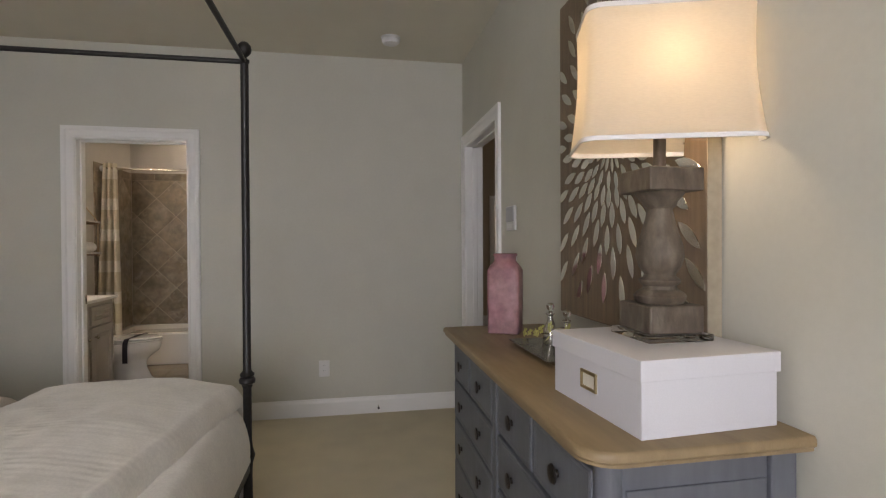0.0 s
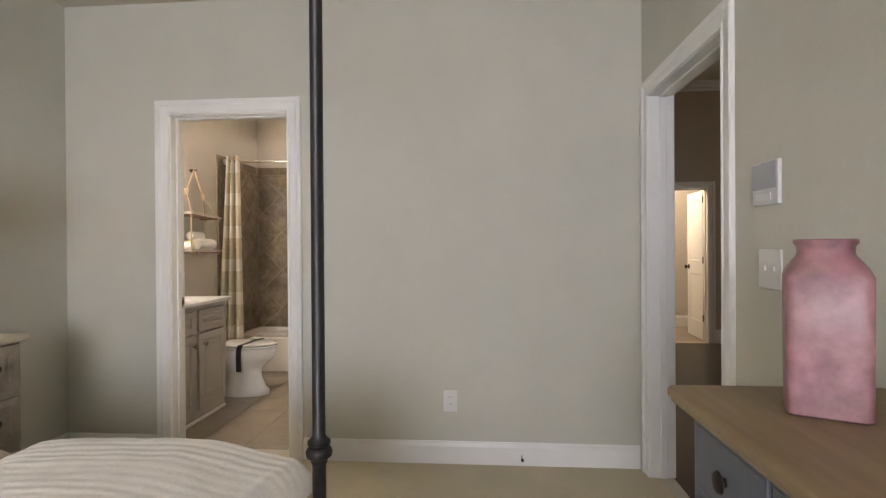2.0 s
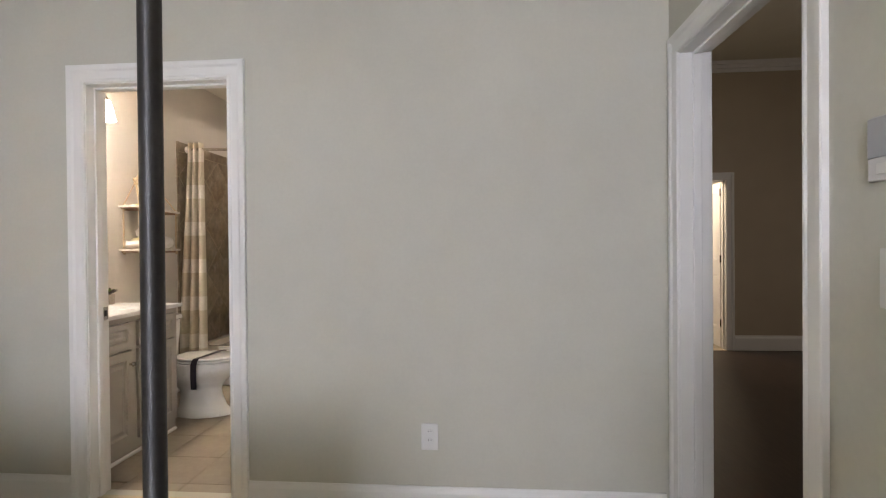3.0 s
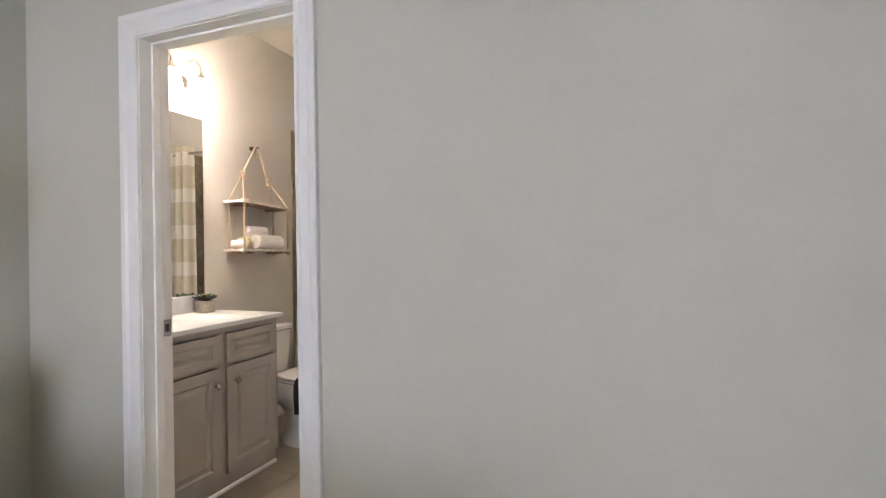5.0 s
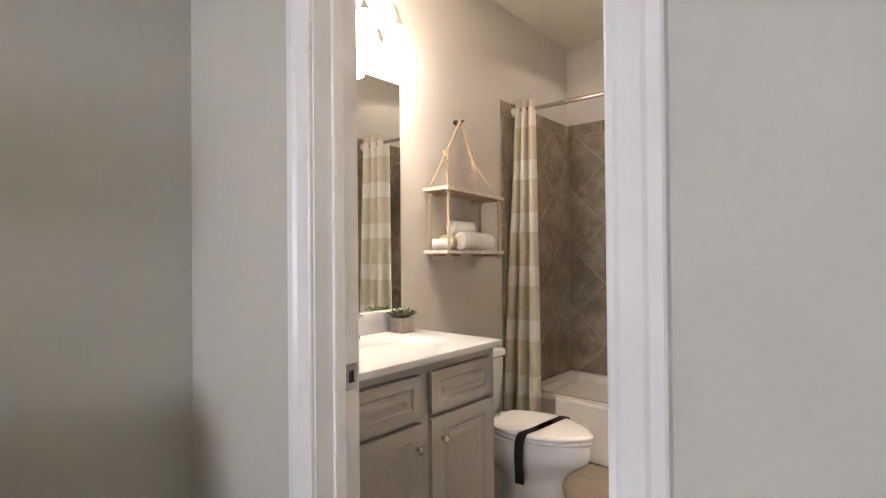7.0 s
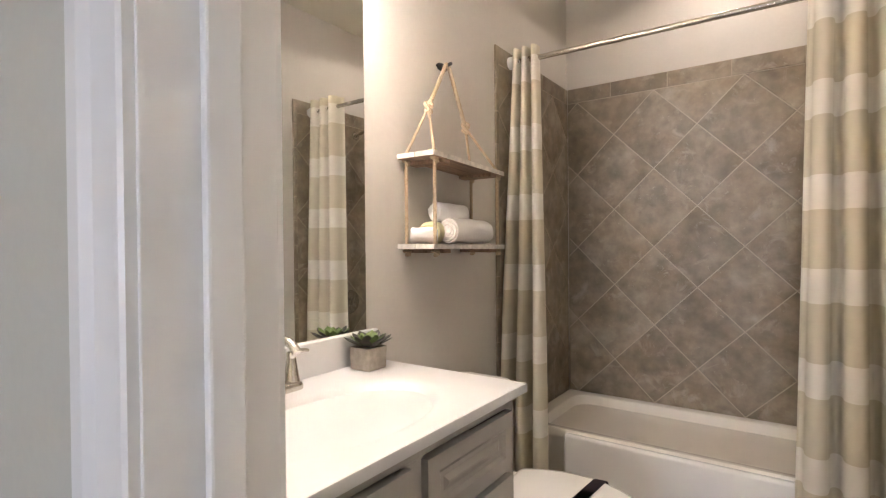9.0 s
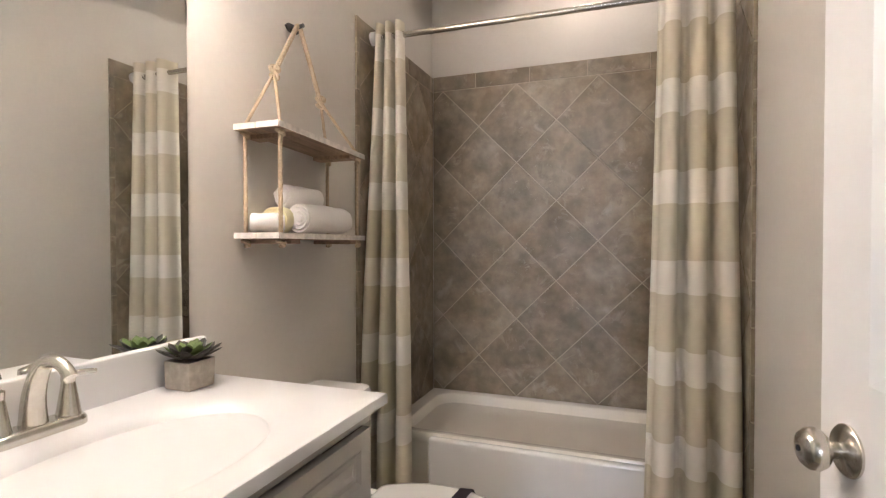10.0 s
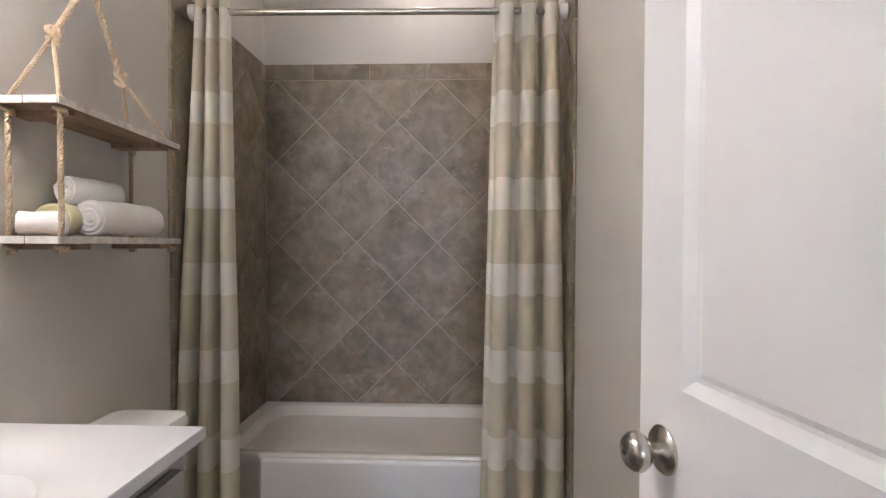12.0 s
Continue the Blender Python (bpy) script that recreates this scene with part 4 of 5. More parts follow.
# ---- dresser lamp ----
LX, LY, LZ = 0.990, 0.632, GZ + 0.147
tl = thing("table_lamp", "lit baluster table lamp with a cream rectangular shade", "table lamp", (LX, LY, LZ))
part("acrylic_base", cube(LX - 0.080, LX + 0.080, LY - 0.080, LY + 0.080, GZ + GH + 0.0005, LZ + 0.0195, 0.003), ACRYLIC, tl, "clear acrylic block")
part("plinth", cube(LX - 0.066, LX + 0.066, LY - 0.066, LY + 0.066, LZ + 0.020, LZ + 0.082, 0.004), BALUSTER, tl)
part("baluster", lathe([(0.050, 0.082), (0.056, 0.090), (0.058, 0.100), (0.050, 0.110), (0.038, 0.116), (0.036, 0.124), (0.044, 0.130), (0.046, 0.138), (0.036, 0.146), (0.034, 0.152), (0.046, 0.170), (0.053, 0.195), (0.050, 0.222), (0.040, 0.255),
     (0.031, 0.290), (0.028, 0.310), (0.036, 0.318), (0.038, 0.326), (0.044, 0.334), (0.052, 0.344), (0.054, 0.350)], m=Matrix.Translation((LX, LY, LZ + 0.004)) @ Matrix.Diagonal((1, 1, 0.95, 1)), seg=32), BALUSTER, tl, "turned weathered baluster", True)
part("cap_block", cube(LX - 0.066, LX + 0.066, LY - 0.066, LY + 0.066, LZ + 0.3365, LZ + 0.388, 0.003), BALUSTER, tl)
part("neck", rod((LX, LY, LZ + 0.388), (LX, LY, LZ + 0.52), 0.014, 14), BALUSTER, tl, "", True)
part("socket", rod((LX, LY, LZ + 0.52), (LX, LY, LZ + 0.57), 0.016, 14), BRASS, tl, "", True)
part("bulb", lathe([(0, 0.575), (0.013, 0.575), (0.015, 0.60), (0.030, 0.64), (0.024, 0.665), (0, 0.677)], (LX, LY, LZ), 16), BULB, tl, "", True)
turn = Matrix.Translation((LX, LY, 0)) @ Matrix.Rotation(radians(-17), 4, "Z")
SB, ST = 1.506, 1.805


def shade_ring(s, grow=0.0, n=6):
    w = 0.385 - 0.030 * s - 0.016 * math.sin(math.pi * min(1, s)) + grow
    d = 0.235 - 0.030 * s - 0.014 * math.sin(math.pi * min(1, s)) + grow
    z = SB + (ST - SB) * s
    return [turn @ Vector((x, y, z)) for x, y in rounded_rect(w, d, 0.035, n)]


bm = loft([shade_ring(i / 12) for i in range(13)] + [shade_ring(i / 12, -0.003) for i in range(12, -1, -1)] + [shade_ring(0)], False)
part("shade", bm, SHADE, tl, "cream linen shade", True)
for s0, s1 in ((0.0, 0.035), (0.965, 1.0)):
    part("shade_trim", loft([shade_ring(s0, 0.003), shade_ring(s1, 0.003), shade_ring(s1, -0.005), shade_ring(s0, -0.005), shade_ring(s0, 0.003)], False), SHADETRIM, tl, "white trim tape", True)
part("harp", tube([(LX - 0.012, LY, LZ + 0.56), (LX - 0.05, LY, LZ + 0.62), (LX - 0.045, LY, LZ + 0.70), (LX, LY, LZ + 0.745), (LX + 0.045, LY, LZ + 0.70), (LX + 0.05, LY, LZ + 0.62), (LX + 0.012, LY, LZ + 0.56)], 0.002, 6), BRASS, tl, "", True)

# ---- mirrored leaf wall art ----
AY0, AY1, AZ0, AZ1, AX = 0.628, 1.482, 1.018, 2.222, 1.112
art = thing("wall_art", "brown wood panel with mirrored leaves in a starburst", "wall art", (1.13, 1.085, AZ0))
part("panel", cube(AX, XR - 0.006, AY0 + 0.003, AY1 - 0.003, AZ0, AZ1, 0.002), CANVAS, art, "dark brown grained panel")
part("panel_edge", cube(AX + 0.001, XR - 0.005, AY0, AY0 + 0.0028, AZ0, AZ1), CANVASEDGE, art, "gilt side edge")
rng = random.Random(4)
AC = (1.072, 1.622)
r = 0.045
ring = 0
while r < 1.0:
    ln = min(0.108, 0.030 + 0.20 * r ** 0.9)
    n = 26 if r > 0.14 else 17 if r > 0.075 else 10
    for i in range(n):
        a = 2 * math.pi * (i + 0.5 * (ring % 2)) / n + rng.uniform(-0.02, 0.02) + 0.10 * math.sin(4 * r)
        wd = min(0.0165, 0.005 + 0.052 * r)
        rr = r + rng.uniform(-0.006, 0.006)
        pts = []
        for k in range(16):
            s = 2 * math.pi * k / 16
            lx, ly = 0.5 * ln * math.cos(s), wd * math.sin(s) * abs(math.sin(s)) ** 0.75
            pts.append((AC[0] + (rr + lx) * math.cos(a) - ly * math.sin(a), AC[1] + (rr + lx) * math.sin(a) + ly * math.cos(a)))
        full = area(pts)
        pts = clip(pts, AY0 + 0.006, AY1 - 0.006, AZ0 + 0.07, AZ1 - 0.004)
        if len(pts) > 3 and area(pts) > 0.55 * full:
            part("leaf", plate(pts, 0.0030 + 0.0005 * (ring % 2) + 0.0003 * (i % 2), lambda u, v, d: (AX - d, u, v), 0.001), LEAFMIRROR, art)
    r += 0.68 * ln + 0.012
    ring += 1

# ---- pink bottle vase ----
VX, VY, VT = 0.916, 1.592, -27
vm = Matrix.Translation((VX, VY, RZ)) @ Matrix.Rotation(radians(VT), 4, "Z") @ Matrix.Diagonal((1, 1, 0.965, 1))
rings = []
for w, rr, z in ((0.122, 0.014, 0.0), (0.131, 0.017, 0.004), (0.131, 0.017, 0.030), (0.133, 0.017, 0.150), (0.134, 0.019, 0.266), (0.124, 0.034, 0.282), (0.106, 0.045, 0.298), (0.094, 0.0465, 0.306), (0.090, 0.0445, 0.314), (0.092, 0.0455, 0.324), (0.102, 0.0505, 0.331), (0.102, 0.0505, 0.337), (0.094, 0.0465, 0.339), (0.084, 0.0415, 0.337), (0.080, 0.0395, 0.310), (0.10, 0.03, 0.29), (0.116, 0.02, 0.02)):
    rings.append([vm @ Vector((x, y, z)) for x, y in rounded_rect(w, w * 0.92, rr * 0.92, 5)])
tagged(part("glass_vase", loft(rings), PINKGLASS, None, "", True), "frosted pink square glass bottle vase on the dresser", "vase")

# ---- pewter tray with mercury bottles ----
TX0, TX1, TY0, TY1 = 0.850, 1.090, 0.970, 1.345
tray = thing("tray", "hammered pewter tray on the dresser", "tray", (0.97, 1.16, RZ))
tc = ((TX0 + TX1) / 2, (TY0 + TY1) / 2)
rings = []
for grow, z in ((-0.07, 0.001), (-0.065, 0.0), (-0.060, 0.002), (-0.012, 0.014), (0.0, 0.016), (0.001, 0.018), (-0.002, 0.019), (-0.012, 0.0165), (-0.060, 0.006), (-0.066, 0.005)):
    rings.append([(tc[0] + x, tc[1] + y, RZ + z) for x, y in rounded_rect(TX1 - TX0 + grow, TY1 - TY0 + grow, 0.012, 3)])
part("dish", loft(rings), PEWTER, tray, "", True)
TZ = RZ + 0.0055


def bottle(x, y, prof, stopper, label):
    x, y = x - 0.020, y - 0.035
    b = thing("glass_bottle", label, "bottle", (x, y, TZ), "mercury glass bottles on the tray")
    part("body", lathe(prof, (x, y, TZ), 24), MERCURY, b, "", True)
    if stopper:
        z = prof[-1][1]
        part("stopper", lathe([(0.006, z - 0.012), (0.007, z + 0.004), (0.005, z + 0.008), (0.010, z + 0.013), (0.0145, z + 0.022), (0.0145, z + 0.029), (0.009, z + 0.037), (0, z + 0.039)], (x, y, TZ), 18), CLEAR, b, "clear glass ball stopper", True)


TALL = [(0, 0), (0.024, 0.0), (0.027, 0.006), (0.027, 0.030), (0.022, 0.055), (0.013, 0.080), (0.010, 0.092), (0.010, 0.100), (0.017, 0.106), (0.017, 0.109), (0.008, 0.109)]
SLIM = [(0, 0), (0.018, 0.0), (0.020, 0.005), (0.020, 0.062), (0.016, 0.075), (0.010, 0.088), (0.010, 0.098), (0.018, 0.104), (0.018, 0.108), (0.008, 0.108)]
JAR = [(0, 0), (0.024, 0.0), (0.030, 0.010), (0.032, 0.025), (0.027, 0.042), (0.020, 0.050), (0.020, 0.058), (0.025, 0.064), (0.023, 0.066), (0.015, 0.060), (0.015, 0.05), (0, 0.02)]
bottle(1.015, 1.335, TALL, True, "tall mercury glass decanter with a ball stopper")
bottle(1.045, 1.260, [(a * 0.9, b * 0.85) for a, b in TALL], True, "small mercury glass decanter with a ball stopper")
bottle(1.005, 1.205, [(a, b * 0.72) for a, b in SLIM], False, "slim open mercury glass bottle")
bottle(1.005, 1.145, JAR, False, "round open mercury glass jar")
bottle(1.010, 1.075, [(a * 1.05, b * 1.0) for a, b in JAR], False, "round open mercury glass jar beside the box")
bottle(1.050, 1.165, [(a * 0.9, b * 0.7) for a, b in SLIM], False, "slim mercury glass bottle at the back of the tray")
spray = thing("flower_spray", "yellow-green artificial blossom spray lying on bottles", "flowers", (0.94, 1.17, TZ))
STEMPTS = [(0.960, 1.440, 0.030), (0.970, 1.370, 0.040), (0.977, 1.300, 0.052), (0.977, 1.230, 0.060), (0.973, 1.160, 0.066), (0.980, 1.090, 0.074), (0.990, 1.040, 0.082)]
part("stem", tube([(x - 0.03, y - 0.08, TZ + z) for x, y, z in STEMPTS], 0.0017, 6), STEM, spray, "", True)


def blossom(parent, at, size, lean=-1.0):
    """Five cupped petals round a centre."""
    bm = bmesh.new()
    fm = Matrix.Translation(at) @ Matrix.Rotation(rng.uniform(-0.6, 0.6), 4, "X") @ Matrix.Rotation(lean + rng.uniform(-0.5, 0.4), 4, "Y") @ Matrix.Rotation(rng.uniform(0, 6), 4, "Z")
    for k in range(5):
        a = 2 * math.pi * k / 5
        pm = fm @ Matrix.Rotation(a, 4, "Z")
        cs = [bm.verts.new(pm @ Vector((u * size, v * size, w * size))) for u, v, w in ((0.05, 0, 0), (0.5, -0.34, 0.18), (0.95, -0.36, 0.12), (1.12, 0, 0.02), (0.95, 0.36, 0.12), (0.5, 0.34, 0.18), (0.55, 0, 0.05))]
        for q in ((0, 1, 6), (1, 2, 6), (2, 3, 6), (3, 4, 6), (4, 5, 6), (5, 0, 6)):
            bm.faces.new([cs[i] for i in q])
    bmesh.ops.solidify(bm, geom=bm.faces[:], thickness=0.0006)
    return part("blossom", bm, PETAL, parent, "", True)


for (x, y, z), size in zip(((0.953, 1.445, 0.032), (0.960, 1.415, 0.036), (0.963, 1.365, 0.044), (0.957, 1.305, 0.060), (0.980, 1.270, 0.078), (0.955, 1.205, 0.060), (0.960, 1.155, 0.060), (0.967, 1.095, 0.090), (0.980, 1.035, 0.086), (0.985, 1.060, 0.07)), (0.017, 0.014, 0.014, 0.022, 0.018, 0.022, 0.018, 0.026, 0.022, 0.016)):
    blossom(spray, (x - 0.03, y - 0.08, TZ + z), size)

# ---- bathroom: vanity ----
CX, CY0, CY1, CZ = -1.774, 3.605, 4.536, 0.849
vanity = thing("vanity_cabinet", "taupe grey vanity cabinet with raised panel doors", "vanity cabinet", (-2.05, 4.1, 0))
FX, VY0, VY1 = -1.808, CY0 + 0.005, 4.515
part("body", cube(BX0 + 0.004, FX - 0.018, VY0, VY1 - 0.019, 0.05, CZ - 0.15, 0.002), CABINET, vanity)
part("side_panel", cube(BX0 + 0.004, FX - 0.018, VY1 - 0.0185, VY1, 0.0505, CZ - 0.0245), CABINET, vanity)
bm = bmesh.new()
for y0, y1, z0, z1 in ((VY0, VY1, CZ - 0.060, CZ - 0.0245), (VY0, VY1, 0.05, 0.075), (VY0, VY0 + 0.038, 0.075, CZ - 0.060), (VY1 - 0.038, VY1, 0.075, CZ - 0.060), (4.040, 4.110, 0.075, CZ - 0.060), (VY0 + 0.038, 4.040, 0.620, 0.632), (4.110, VY1 - 0.038, 0.620, 0.632)):
    add_box(bm, FX - 0.0175, FX, y0, y1, z0, z1, 0.0008)
part("face_frame", bm, CABINET, vanity)
part("toe_kick", cube(FX - 0.035, FX - 0.0025, VY0, VY1 - 0.02, BF, 0.0495), CABINET, vanity)
for y0, y1 in ((3.640, 4.054), (4.104, 4.480)):
    w = y1 - y0
    part("drawer_front", panelled(w, 0.150, 0.018, [(0.042, w - 0.042, 0.036, 0.114)], lambda u, v, d, y0=y0: (FX + 0.0185 + d, y0 + u, 0.636 + v), slope=0.012, groove=0.007, rise=0.005), CABINET, vanity)
    dr = part("door", panelled(w, 0.552, 0.018, [(0.052, w - 0.052, 0.052, 0.500)], lambda u, v, d, y0=y0: (FX + 0.0185 + d, y0 + u, 0.065 + v), slope=0.014, groove=0.007, rise=0.005), CABINET, vanity)
    ky = y1 - 0.030 if y0 < 4 else y0 + 0.055
    part("knob", lathe([(0, 0), (0.008, 0), (0.006, 0.010), (0.007, 0.015), (0.014, 0.020), (0.0155, 0.025), (0.011, 0.030), (0, 0.031)], m=along((FX + 0.0185, ky, 0.537), (0, ky, 0.537))[0], seg=18), NICKEL, dr, "", True)
structure("trim_vanity_shoe", cube(FX - 0.002, FX + 0.016, VY0, VY1 - 0.03, BF + 0.001, BF + 0.022, 0.006), TRIM, "white shoe moulding under the vanity", "trim")

# counter with a moulded oval basin
SX, SY, SA, SBX = -2.030, 4.085, 0.300, 0.180
bm = bmesh.new()
X0, X1 = BX0 + 0.003, CX
nseg = 64


def edge_point(a):
    dx, dy = math.cos(a), math.sin(a)
    k = min((X1 - SX) / dx if dx > 1e-9 else 9, (X0 - SX) / dx if dx < -1e-9 else 9, (CY1 - SY) / dy if dy > 1e-9 else 9, (CY0 - SY) / dy if dy < -1e-9 else 9)
    return SX + dx * k, SY + dy * k


angs = sorted({2 * math.pi * i / nseg for i in range(nseg)} | {math.atan2(y - SY, x - SX) % (2 * math.pi) for x in (X0, X1) for y in (CY0, CY1)})
rings = []
outer = [edge_point(a) for a in angs]
for k, z in ((0, CZ - 0.024), (0.0, CZ - 0.005), (0.002, CZ - 0.001), (0.006, CZ)):
    rings.append([(min(max(x, X0 + k), X1 - k), min(max(y, CY0 + k), CY1 - k), z) for x, y in outer])
for s, z in ((1.20, CZ), (1.13, CZ - 0.0006), (1.07, CZ - 0.0022), (1.02, CZ - 0.0055), (0.985, CZ - 0.010), (0.95, CZ - 0.018), (0.88, CZ - 0.040), (0.76, CZ - 0.075), (0.58, CZ - 0.105), (0.35, CZ - 0.122), (0.10, CZ - 0.128)):
    ring = []
    for (x, y), a in zip(outer, angs):
        e = 1 / math.sqrt((math.cos(a) / SBX) ** 2 + (math.sin(a) / SA) ** 2)
        ring.append((SX + s * e * math.cos(a), SY + s * e * math.sin(a), z))
    rings.append(ring)
top = thing("sink_counter", "white cultured marble vanity top with integral oval basin", "countertop", (-2.05, 4.1, CZ))
part("counter", loft(rings), MARBLE, top, "", True)
part("backsplash", cube(BX0 + 0.002, BX0 + 0.022, CY0, CY1, CZ - 0.003, CZ + 0.100, 0.004), MARBLE, top)
part("drain", lathe([(0, -0.1275), (0.024, -0.1275), (0.024, -0.124), (0.016, -0.1235), (0.012, -0.121), (0, -0.120)], (SX, SY, CZ), 20), NICKEL, top, "", True)

# faucet
fx, fy = -2.268, 4.080
fa = thing("faucet", "brushed nickel two-handle arched bathroom faucet", "faucet", (fx, fy, CZ))
part("base_plate", loft([[(fx + x * g, fy + y * g, CZ + z) for x, y in rounded_rect(0.056, 0.180, 0.027, 6)] for g, z in ((1.0, 0.0005), (1.0, 0.010), (0.96, 0.017), (0.86, 0.021), (0.6, 0.023))]), NICKEL, fa, "", True)
part("spout", tube([(fx - 0.004, fy, CZ + 0.015)] + arc(lambda s: (fx - 0.004 + 0.058 * (1 - math.cos(math.pi * 0.78 * s)), fy, CZ + 0.045 + 0.064 * math.sin(math.pi * 0.80 * s) + 0.034 * min(1, 2 * s)), 18), [0.024] + [0.021 - 0.0095 * min(1, 1.5 * i / 18) for i in range(19)], 16), NICKEL, fa, "", True)
for s in (-1, 1):
    hy = fy + s * 0.060
    h = part("handle", lathe([(0.023, 0.018), (0.020, 0.030), (0.014, 0.070), (0.012, 0.082), (0.0115, 0.084), (0.0125, 0.086), (0.0125, 0.097), (0.008, 0.100), (0, 0.100)], (fx, hy, CZ), 20), NICKEL, fa, "", True)
    part("lever", tube([(fx, hy, CZ + 0.094), (fx + 0.006, hy + s * 0.018, CZ + 0.099), (fx + 0.012, hy + s * 0.036, CZ + 0.098), (fx + 0.015, hy + s * 0.045, CZ + 0.096)], [0.008, 0.0065, 0.0055, 0.0045], 10), NICKEL, h, "", True)

# potted succulent
qx, qy = -2.254, 4.418
pot = thing("potted_succulent", "green succulent in a square concrete pot", "potted plant", (qx, qy, CZ))
part("pot", loft([[(qx + x, qy + y, CZ + z) for x, y in rounded_rect(w, w, 0.005, 2)] for w, z in ((0.076, 0.0005), (0.079, 0.002), (0.083, 0.066), (0.082, 0.068), (0.072, 0.068), (0.070, 0.058))]), CONCRETE, pot, "concrete pot", True)
for ringn, (nl_, tilt, ln, wd) in enumerate(((12, 1.30, 0.080, 0.016), (10, 1.12, 0.068, 0.0155), (8, 0.86, 0.050, 0.013), (6, 0.46, 0.034, 0.009))):
    for i in range(nl_):
        a = 2 * math.pi * (i + 0.5 * (ringn % 2)) / nl_ + rng.uniform(-0.12, 0.12)
        lm = Matrix.Translation((qx, qy, CZ + 0.066)) @ Matrix.Rotation(a, 4, "Z") @ Matrix.Rotation(tilt + rng.uniform(-0.08, 0.08), 4, "Y")
        rs = []
        for u, w, th_ in ((0.02, 0.3, 0.3), (0.3, 0.75, 0.5), (0.65, 1.0, 0.5), (0.88, 0.7, 0.35), (1.0, 0.08, 0.08)):
            rs.append([lm @ Vector((0.006 * th_ * math.sin(b) - 0.012 * u * u, wd * w * math.cos(b), ln * u)) for b in (2 * math.pi * k / 8 for k in range(8))])
        part("leaf", loft(rs), LEAFDARK if ringn == 0 or (ringn == 1 and i % 3 > 0) else LEAFGREEN, pot, "", True)

# mirror
mir = thing("wall_mirror", "frameless rectangular mirror above the vanity", "mirror", (BX0, 4.1, 0.93))
part("mirror_glass", cube(BX0 + 0.003, BX0 + 0.008, 3.645, 4.492, 0.947, 2.038, 0.0012, 1), MIRROR, mir)
part("backing", cube(BX0 + 0.0005, BX0 + 0.0028, 3.648, 4.489, 0.950, 2.035), SLOT, mir)

# vanity light
vl = thing("vanity_light", "lit three-arm nickel vanity light with glass shades", "wall light", (BX0, 4.145, 2.17))
part("backplate", loft([[(BX0 + z, 4.124 + y * g, 2.232 + x * g) for x, y in rounded_rect(0.075, 0.52, 0.036, 5)] for g, z in ((1.0, 0.0005), (1.0, 0.012), (0.93, 0.02))]), NICKEL, vl, "", True)
for vy in (3.925, 4.124, 4.323):
    arm = part("arm", tube(arc(lambda s, vy=vy: (BX0 + 0.02 + 0.0775 * (1 - math.cos(math.pi * s)), vy, 2.215 + 0.115 * math.sin(math.pi * s) + (0.0 if s < 0.5 else 0.035 * (s - 0.5) * 2) + 0.012 * (1 - s)), 20), 0.0075, 8), NICKEL, vl, "", True)
    sx = BX0 + 0.175
    part("socket_cup", lathe([(0.006, 0.265), (0.009, 0.262), (0.009, 0.250), (0.016, 0.240), (0.026, 0.222), (0.034, 0.215), (0.034, 0.212), (0.0, 0.212)], (sx, vy, 2.0), 18), NICKEL, arm, "", True)
    part("glass_shade", lathe([(0.032, 0.212), (0.040, 0.190), (0.050, 0.150), (0.058, 0.105), (0.066, 0.085), (0.064, 0.085), (0.056, 0.106), (0.048, 0.150), (0.038, 0.190), (0.030, 0.212)], (sx, vy, 2.0), 24), FROST, arm, "glowing frosted bell shade", True)

# ---- rope shelf with towels ----
HX0, HX1, HY0, HY1 = BX0 + 0.006, -2.172, 4.658, 5.152
shelf = thing("hanging_shelf", "two-tier wooden wall shelf hung on jute rope", "shelf", (BX0, 5.05, 1.2))
for z in (1.550, 1.231):
    for k in range(2):
        x0 = HX0 + k * (HX1 - HX0) / 2
        b = part("board", cube(x0, x0 + (HX1 - HX0) / 2 - 0.0015, HY0, HY1, z - 0.018, z, 0.0015), SHELFWOOD, shelf)
        part("painted_end", cube(x0 + 0.0005, x0 + (HX1 - HX0) / 2 - 0.002, HY0 - 0.0018, HY0 - 0.0002, z - 0.0175, z - 0.0005), SHELFEDGE, b, "chipped white paint")
    part("painted_front", cube(HX1 - 0.0005, HX1 + 0.0012, HY0, HY1, z - 0.0175, z - 0.0005), SHELFEDGE, shelf, "chipped white paint")
    for y in (HY0 + 0.06, HY1 - 0.10):
        part("batten", cube(HX0 + 0.004, HX1 - 0.006, y, y + 0.045, z - 0.032, z - 0.0185, 0.001), SHELFWOOD, shelf)
for ob in list(shelf.children_recursive):
    for v in ob.data.vertices:
        v.co.z -= (0.044 if v.co.z > 1.4 else 0.012) * (v.co.y - HY0)
hook_y, hook_z = 4.943, 1.938
hk = thing("wall_hook", "dark iron hook plate holding the shelf rope", "hook", (BX0, hook_y, hook_z))
part("plate", plate([(u * 0.038, v * 0.016) for u, v in ((-1, 0), (-0.6, 0.8), (0, 1), (0.6, 0.8), (1, 0), (0.6, -0.8), (0, -1), (-0.6, -0.8))], 0.008, lambda u, v, d: (BX0 + d, hook_y + u, hook_z + v), 0.002), IRON, hk)
part("peg", rod((BX0 + 0.006, hook_y, hook_z), (BX0 + 0.05, hook_y, hook_z + 0.006), 0.007, 10), IRON, hk, "", True)
hx = BX0 + 0.03
